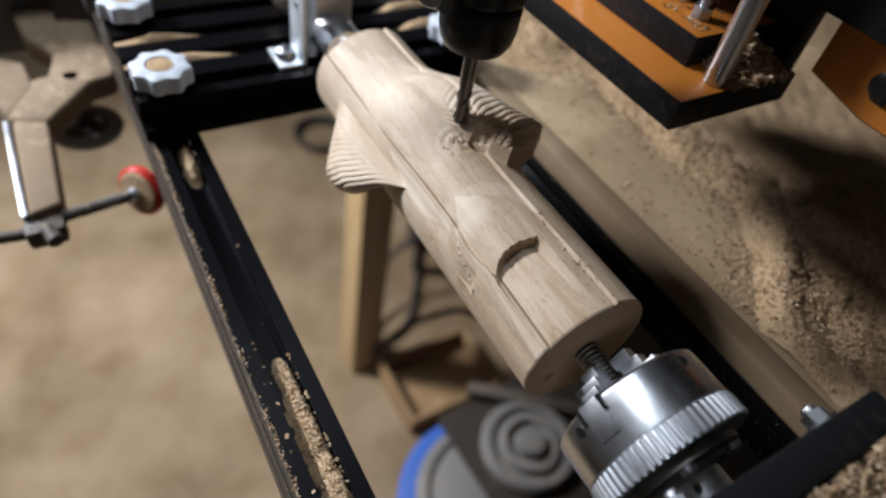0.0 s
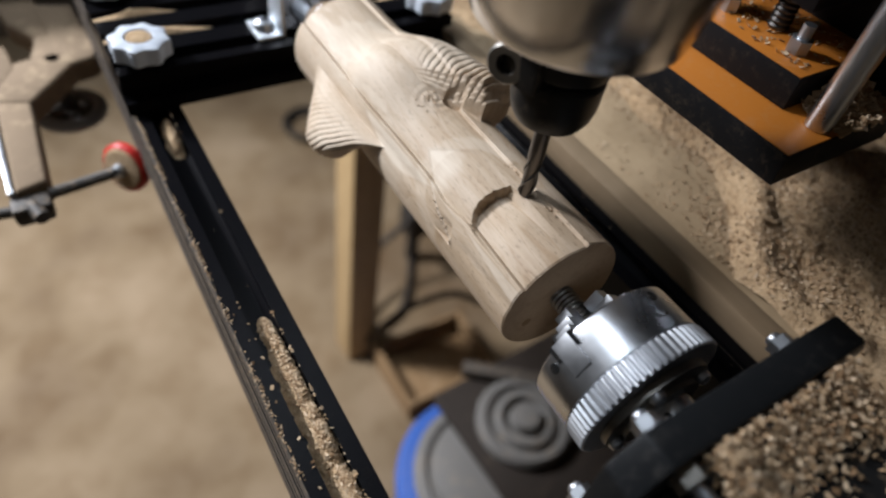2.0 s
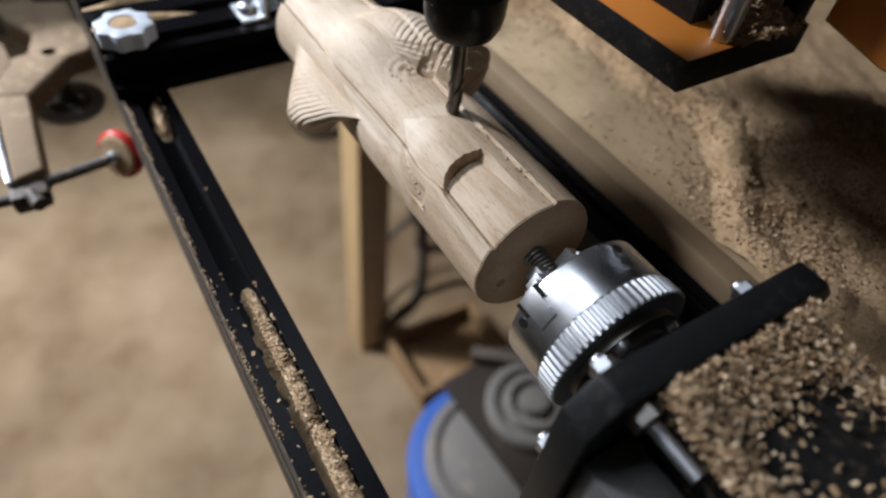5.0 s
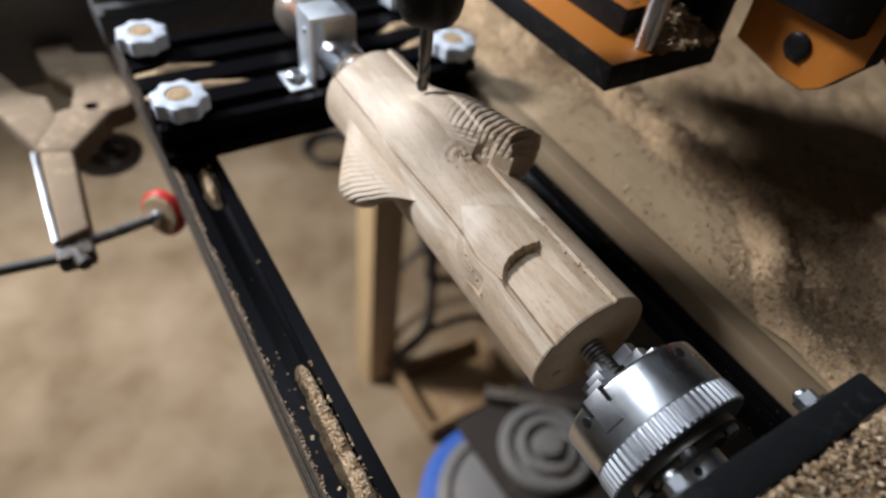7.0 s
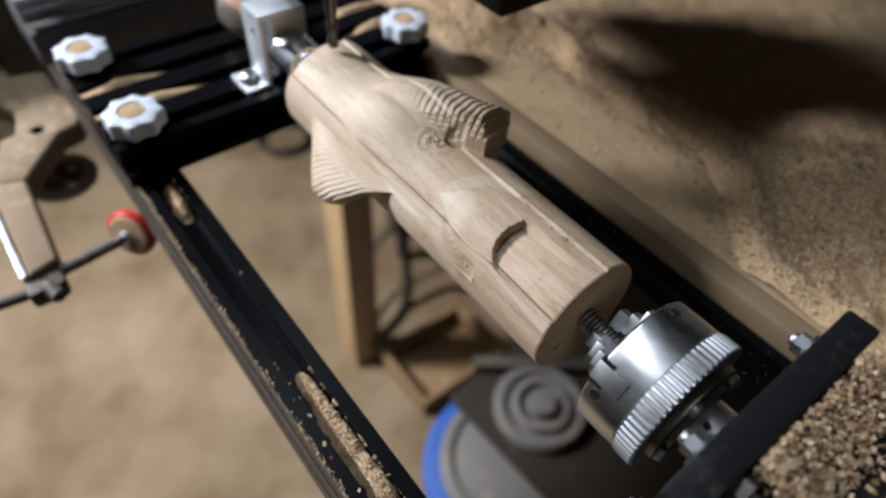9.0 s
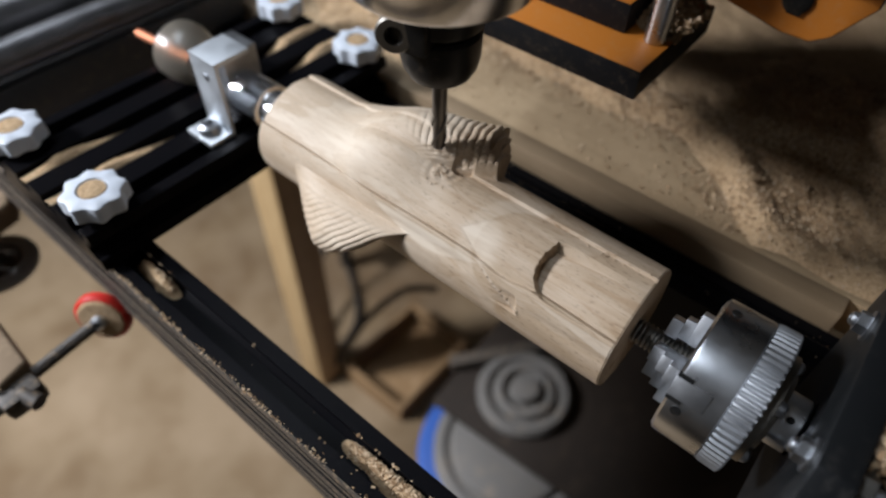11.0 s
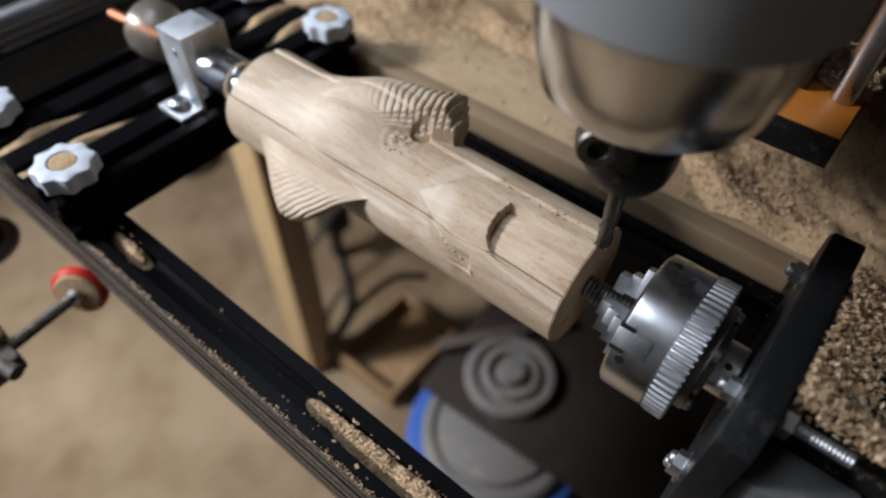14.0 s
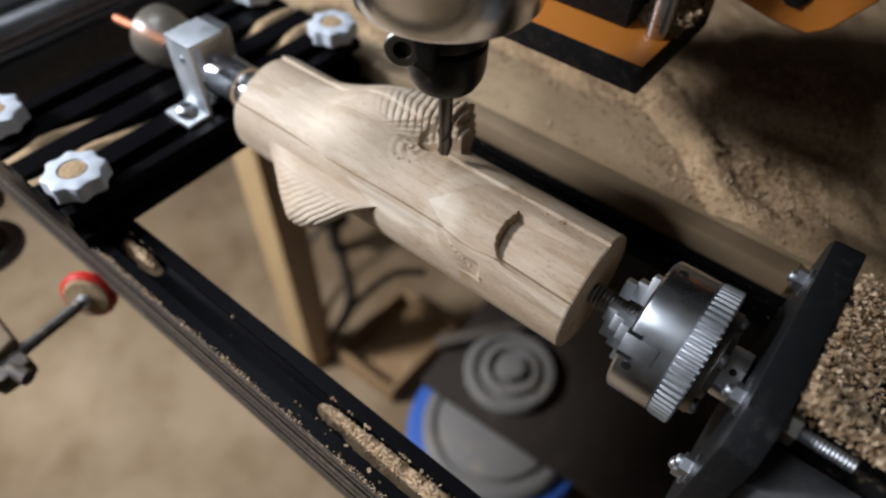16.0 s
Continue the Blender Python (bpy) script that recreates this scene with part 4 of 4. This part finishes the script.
def gantry_carriage():
    c = thing("gantry_carriage", CARRIAGE0, "black and orange carriage plates with polished guide rods", "carriage")
    Y = CARRIAGE0[1]

    def put2(bm):
        bm.transform(Matrix.Translation(CARRIAGE0))
        return bm
    # lower plate and the smaller one on it, black with orange upper faces
    for x0, x1, y0, y1, z0 in ((3.05, 6.35, -2.27, 2.5, 0.80), (4.05, 6.35, -1.36, 1.45, 1.405)):
        bm = bmesh.new()
        box(bm, (x0, y0, z0), (x1, y1, z0 + 0.585), 0.015)
        p = part("carriage_plate", put2(bm), BLACKPLATE, c, "thick black carriage plate")
        bm = bmesh.new()
        box(bm, (x0 + 0.03, y0 + 0.03, z0 + 0.586), (x1, y1 - 0.03, z0 + 0.60), 0.004)
        part("orange_face", put2(bm), ORANGE, p, "orange upper face")
    for y in (-1.93, 1.93):
        bm = bmesh.new()
        rod(bm, (4.25, y, 1.41), (4.25, y, 11), 0.22, 32)
        part("guide_rod", put2(bm), STEEL, c, "polished guide rod")
    for x, y in ((4.75, -0.72), (4.75, 0.85)):
        bm = bmesh.new()
        rod(bm, (x, y, 2.01), (x, y, 2.25), 0.2, 6)
        rod(bm, (x, y, 2.25), (x, y, 2.5), 0.11, 16)
        part("plate_bolt", put2(bm), ZINC, c, "dusty hex bolt")
    bm = bmesh.new()
    threaded(bm, (5.15, 0.0, 2.01), (5.15, 0.0, 9), 0.2, 0.1)
    part("lead_screw", put2(bm), TOOLSTEEL, c, "dark lead screw")
    bm = bmesh.new()
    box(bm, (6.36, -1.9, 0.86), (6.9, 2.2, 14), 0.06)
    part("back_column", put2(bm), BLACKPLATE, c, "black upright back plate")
    # unseen masses added to cast the carriage's wide shadow on the bench
    for name, lo, hi in (("unseen_rear_blocker", (4.9, 2.62, 0.9), (6.35, 5.0, 5.0)), ("unseen_side_blocker", (6.36, 2.21, 2.2), (6.88, 5.0, 14)), ("unseen_side_blocker", (6.36, -4.8, 2.6), (6.88, -1.91, 14))):
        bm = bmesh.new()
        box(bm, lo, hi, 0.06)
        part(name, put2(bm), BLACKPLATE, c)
    bm = bmesh.new()
    box(bm, (4.6, -0.7, 2.7), (6.36, 1.2, 12), 0.06)
    part("carriage_block", put2(bm), BLACKPLATE, c, "black carriage block")
    outline = [(-2.2, 1.30), (-3.55, 1.02), (-4.15, 1.02), (-4.5, 1.25), (-5.05, 2.05), (-5.05, 5.0), (-2.2, 5.0)]
    bm = bmesh.new()
    prism(bm, [(y, z) for y, z in outline], Matrix(((0, 0, 0.5, 7.0), (1, 0, 0, 0), (0, 1, 0, 0), (0, 0, 0, 1))))
    p = part("side_plate", put2(bm), BLACKPLATE, c, "black side plate with clipped corners")
    bm = bmesh.new()
    prism(bm, [(y * 0.985 - 0.055, z * 0.97 + 0.06) for y, z in outline], Matrix(((0, 0, 0.02, 6.985), (1, 0, 0, 0), (0, 1, 0, 0), (0, 0, 0, 1))))
    part("orange_face", put2(bm), ORANGE, p, "orange outer face")
    bm = bmesh.new()
    turned(bm, [(0.30, 0.0), (0.30, 0.06), (0.24, 0.10), (0.10, 0.11)], (6.984, -3.62, 1.78), (-1, 0, 0), 24)
    box(bm, (6.90, -3.80, 1.48), (6.984, -3.50, 1.72), 0.02)
    part("key_hole", put2(bm), NUT, p, "black boss in a keyhole")
    bm = bmesh.new()
    rod(bm, (7.7, -5.2, 2.3), (8.6, -5.2, 2.3), 0.32, 24)
    part("roller", put2(bm), ORANGE, c, "orange roller beside the plate")
    # dust lying on the lower plate behind the rod
    rng = np.random.default_rng(61)
    n = 900
    x, y = rng.normal(5.2, 0.5, n), rng.normal(-1.75, 0.28, n)
    keep = (x > 4.45) & (x < 6.3) & (y > -2.3) & (y < -1.42)
    x, y = x[keep], y[keep]
    z = 1.41 + 0.55 * np.exp(-((x - 5.4) / 0.6) ** 2 - ((y + 1.5) / 0.35) ** 2) * rng.uniform(0.2, 1, len(x))
    chips("plate_dust", np.column_stack([x, y + Y, z + CARRIAGE0[2]]), 0.16, "sawdust lodged on the carriage plate", 62, 0.6, c)
    x, y = rng.uniform(4.3, 6.2, 160), rng.uniform(-1.2, 1.2, 160)
    chips("plate_specks", np.column_stack([x, y + Y, np.full(160, 2.02) + CARRIAGE0[2]]), 0.07, "specks of dust on the upper plate", 63, 0.4, c)
    return c


def unseen_shade_beam():
    """An unseen beam behind the carriage, added to keep light off the bench."""
    t = thing("unseen_shade_beam", (10.5, 30.0, BZ), "unseen black aluminium beam on posts, added to shade the bench", "beam")
    bm = bmesh.new()
    place = Matrix.Translation((7.9, -14.0, 6.2)) @ Matrix.Diagonal((1, 46, 1, 1)) @ ALONG_Y
    prism(bm, slot_outline(6.6, 3.3, (0.55, 1.65, 2.75, 3.85, 4.95, 6.05)), place)
    part("profile", bm, ANODISED, t, degrees=30)
    for y in (-14.0, 29.0):
        bm = bmesh.new()
        box(bm, (9.6, y, BZ), (12.6, y + 3.0, 6.19), 0.05)
        part("post", bm, ANODISED, t)


# ---- clamp hanging on the outer side of the rail ----
def bar_clamp():
    t = thing("bar_clamp", (-7.7, 12.0, -5.0), "sawdust-covered cast bar clamp with a red screw handle", "clamp")
    def casting(name, outline, low, high, round_off):
        bm = bmesh.new()
        prism(bm, outline, Matrix.Translation((0, 0, low)) @ Matrix.Diagonal((1, 1, high - low, 1)))
        bmesh.ops.bevel(bm, geom=list(bm.edges), offset=round_off, segments=3, affect="EDGES", profile=0.5)
        return part(name, bm, CLAMPDUST, t)
    casting("bar", [(-8.02, 10.95), (-7.25, 11.15), (-7.05, 15.4), (-7.95, 15.4)], -4.75, -3.95, 0.10)
    casting("jaw_web", [(-8.05, 15.1), (-7.08, 14.7), (-5.65, 16.45), (-4.98, 16.6), (-4.68, 17.25), (-4.95, 18.6), (-5.0, 20.2), (-6.35, 20.6), (-6.5, 18.1), (-6.75, 17.1), (-7.25, 17.0), (-7.35, 16.8), (-7.9, 16.2)], -4.7, -3.9, 0.12)
    casting("upper_arm", [(-6.45, 18.3), (-6.0, 18.3), (-6.12, 23.5), (-7.35, 23.65), (-7.32, 21.4), (-7.1, 19.4)], -4.65, -3.86, 0.12)
    casting("lower_arm", [(-8.0, 15.25), (-7.2, 16.6), (-7.3, 18.0), (-7.9, 18.45), (-8.7, 20.6), (-9.6, 22.6), (-10.2, 21.6), (-8.95, 18.0)], -4.62, -3.88, 0.12)
    bm = bmesh.new()
    box(bm, (-8.19, 11.0, -4.45), (-8.05, 15.2, -3.99), 0.03)
    part("bar_edge", bm, ZINC, t, "bright bare edge of the steel bar")
    bm = bmesh.new()
    box(bm, (-8.25, 10.45, -4.75), (-7.3, 11.05, -4.15), 0.16)
    rod(bm, (-8.1, 10.75, -4.4), (-9.6, 10.95, -4.4), 0.15)
    rod(bm, (-7.75, 10.7, -4.3), (-7.6, 10.2, -4.35), 0.20)
    part("sliding_jaw", bm, DARKCAST, t, "dark iron sliding jaw")
    bm = bmesh.new()
    sweep(bm, [(-7.3, 11.0, -4.3), (-6.4, 11.05, -4.25), (-5.5, 11.0, -4.1)], 0.16, 10)
    part("screw", bm, DARKCAST, t, "dark screw spindle")
    bm = bmesh.new()
    turned(bm, [(0.30, -0.04), (0.62, 0.0), (0.70, 0.08), (0.70, 0.22), (0.62, 0.3), (0.2, 0.32)], (-5.45, 11.0, -4.07), (0.75, 0.6, -0.25), 40)
    h = part("handle", bm, RED, t, "red plastic screw handle")
    bm = bmesh.new()
    turned(bm, [(0.60, -0.02), (0.54, 0.06), (0.1, 0.09)], (-5.45, 11.0, -4.07), (-0.75, -0.6, 0.25), 32)
    part("handle_dust", bm, BED, h, "sawdust caked on the handle face")
    bm = bmesh.new()
    bolt_head(bm, (-5.50, 10.96, -4.05), (-0.75, -0.6, 0.25), 0.2, 0.2)
    part("handle_nut", bm, ZINC, h, "bright dome nut")
    bm = bmesh.new()
    n = 36
    rings = []
    for k in range(12):
        a = k * math.tau / 12
        rr, h = 0.92 + 0.24 * math.cos(a), 0.22 * math.sin(a)
        rings.append([bm.verts.new((-6.15 + rr * math.cos(q * math.tau / n), 16.9 + rr * math.sin(q * math.tau / n), -5.9 + h)) for q in range(n)])
    for k in range(12):
        for q in range(n):
            bm.faces.new((rings[k][q], rings[k][(q + 1) % n], rings[(k + 1) % 12][(q + 1) % n], rings[(k + 1) % 12][q]))
    bmesh.ops.recalc_face_normals(bm, faces=bm.faces)
    p = part("pad_ring", bm, GREY, t, "grey rubber ring of the swivel pad")
    bm = bmesh.new()
    turned(bm, [(0.8, -0.12), (0.8, 0.1), (0.3, 0.2), (0.22, 0.4), (0.22, 2.0)], (-6.15, 16.9, -5.9), (0, 0, 1), 32)
    part("pad_core", bm, DARKCAST, p, "dark core of the swivel pad")


# ---- below the machine ----
def under_machine():
    v = thing("dust_extractor", (9.5, 8.0, FZ), "blue drum dust extractor with pale lid and dark steel cover", "dust extractor")
    cx, cy = 8.7, 5.6
    bm = bmesh.new()
    turned(bm, [(5.0, 0), (5.4, 1), (5.6, 14.2), (5.75, 14.4), (5.75, 15.0), (5.5, 15.3), (5.0, 15.4)], (cx, cy, FZ), (0, 0, 1), 56)
    part("drum", bm, BLUE, v, "blue plastic drum")
    bm = bmesh.new()
    turned(bm, [(4.75, 15.4), (4.75, 15.9), (4.5, 16.15), (4.1, 16.2), (3.9, 15.95), (3.7, 15.95), (3.5, 16.4), (2.4, 16.6), (1.0, 16.6)], (cx, cy, FZ), (0, 0, 1), 48)
    part("lid", bm, LIDWHITE, v, "pale dusty plastic lid with a raised ring")
    # cover plate, drawn out wide so its dark colour gives the floor's shade
    bm = bmesh.new()
    box(bm, (7.5, -9.0, FZ + 16.9), (24.0, 10.9, FZ + 17.5), 0.1, Matrix.Translation((7.5, 10.9, 0)) @ Matrix.Rotation(radians(3), 4, "Z") @ Matrix.Translation((-7.5, -10.9, 0)))
    part("cover", bm, VACPLATE, v, "dark steel cover plate, stretched to stand in for shade on the floor")
    bm = bmesh.new()
    turned(bm, [(2.9, 0), (2.95, 0.5), (2.75, 0.8), (2.35, 0.8), (2.2, 0.45), (1.95, 0.45), (1.8, 0.9), (1.45, 0.95), (1.3, 0.5), (1.0, 0.5), (0.85, 1.2), (0.4, 1.25)], (11.4, 6.7, FZ + 17.5), (0, 0, 1), 48)
    part("port", bm, LIDWHITE, v, "pale round hose port with raised rings")
    # straight bar added in place of the dark hose end
    bm = bmesh.new()
    box(bm, (9.5, 9.6, FZ + 17.5), (18.5, 10.4, FZ + 18.4), 0.1, Matrix.Translation((12, 10, 0)) @ Matrix.Rotation(radians(-38), 4, "Z") @ Matrix.Translation((-12, -10, 0)))
    part("hose_end", bm, DARKCAST, v, "plain dark bar standing in for a hose end on the cover")
    c = thing("cardboard_tray", (14.5, 22, FZ), "open brown cardboard tray on the floor", "box")
    for lo, hi in (((11.0, 17.5, FZ), (20.5, 24.5, FZ + 0.4)), ((11.0, 24.1, FZ + 0.4), (20.5, 24.5, FZ + 2.4)), ((11.0, 17.5, FZ + 0.4), (20.5, 17.9, FZ + 2.4)), ((11.0, 17.9, FZ + 0.4), (11.4, 24.1, FZ + 2.4)), ((20.1, 17.9, FZ + 0.4), (20.5, 24.1, FZ + 2.4))):
        bm = bmesh.new()
        box(bm, lo, hi, 0.04)
        part("panel", bm, CARD, c)
    for name, pts, r in (("power_cable", [(11.5, 27, FZ + 0.5), (13.0, 30.5, FZ + 2.0), (15.5, 33, FZ + 5), (19, 33.5, FZ + 7), (21, 35, FZ + 7)], 0.30),
                         ("power_cable", [(10.8, 26.0, FZ + 0.5), (11.5, 24.5, FZ + 5), (14.0, 23.5, FZ + 8), (17.5, 22.5, FZ + 9.0), (20, 21, FZ + 8.0)], 0.30),
                         ("power_cable", [(11.0, 27.2, FZ + 0.5), (14.5, 27.5, FZ + 0.5), (17.5, 29.5, FZ + 0.6), (20.5, 34.0, FZ + 0.6)], 0.28)):
        bm = bmesh.new()
        sweep(bm, pts, r, 10)
        solid(name, bm, CABLE, "dusty black power cable looping beside the bench leg", "cable", group="cables under the bench")
    bm = bmesh.new()
    box(bm, (19.4, 33.0, FZ + 4.5), (22.2, 35.6, FZ + 8.2), 0.5)
    box(bm, (20.3, 34.0, FZ), (21.4, 35.0, FZ + 4.6), 0.1)
    solid("cable_plug", bm, CABLE, "black plug and socket at the end of a cable", "plug")
    bm = bmesh.new()
    n = 48
    for turn in range(2):
        pts = [(20 + (3.0 + 0.3 * turn) * math.cos(a), 60 + (3.0 + 0.3 * turn) * math.sin(a), FZ + 0.4 + 0.5 * turn) for a in np.linspace(0.3, 6.2, 16)]
        sweep(bm, pts, 0.35, 8, 4)
    solid("coiled_cable", bm, CABLE, "thin dark cable lying coiled on the floor", "cable")


# ---- motion of the router head: seconds, place along the blank, height of the tip ----
HEAD_ROWS = [
    (0.0, 4.61, 1.44), (0.5, 3.88, 1.31), (1.0, 3.08, 1.20), (1.5, 2.22, 1.16), (2.0, 1.46, 1.12), (2.5, 0.70, 1.09), (3.0, 0.02, 1.05),
    (3.3, -0.12, 1.05), (3.7, 0.48, 1.07), (4.5, 1.95, 1.12), (5.5, 3.69, 1.24), (6.0, 4.46, 1.58), (6.5, 5.34, 1.75), (7.0, 6.28, 1.54), (7.5, 7.25, 1.32),
    (8.0, 8.16, 1.28), (8.4, 8.72, 1.24), (8.7, 8.78, 1.24), (9.0, 8.35, 1.26), (9.3, 7.75, 1.3), (10.2, 6.05, 1.62), (10.8, 4.93, 1.68), (11.3, 4.0, 1.48),
    (11.5, 3.62, 1.40), (12.0, 2.74, 1.28), (12.5, 1.86, 1.20), (13.0, 0.96, 1.20), (13.5, 0.10, 1.17), (13.8, -0.15, 1.17), (14.0, -0.05, 1.18),
    (14.5, 0.93, 1.18), (15.0, 1.82, 1.24), (15.5, 2.70, 1.28), (16.0, 3.56, 1.42),
]

room()
bench()
rails()
cross_beams()
knobs()
tailstock()
rear_rail()
chuck()
headstock()
workpiece()
head = router_head()
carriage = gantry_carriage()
unseen_shade_beam()
bar_clamp()
under_machine()


def motions():
    walk(head, [(t, pose(*at(0, y, z))) for t, y, z in HEAD_ROWS])
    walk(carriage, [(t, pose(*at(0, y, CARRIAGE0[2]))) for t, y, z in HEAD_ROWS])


motions()
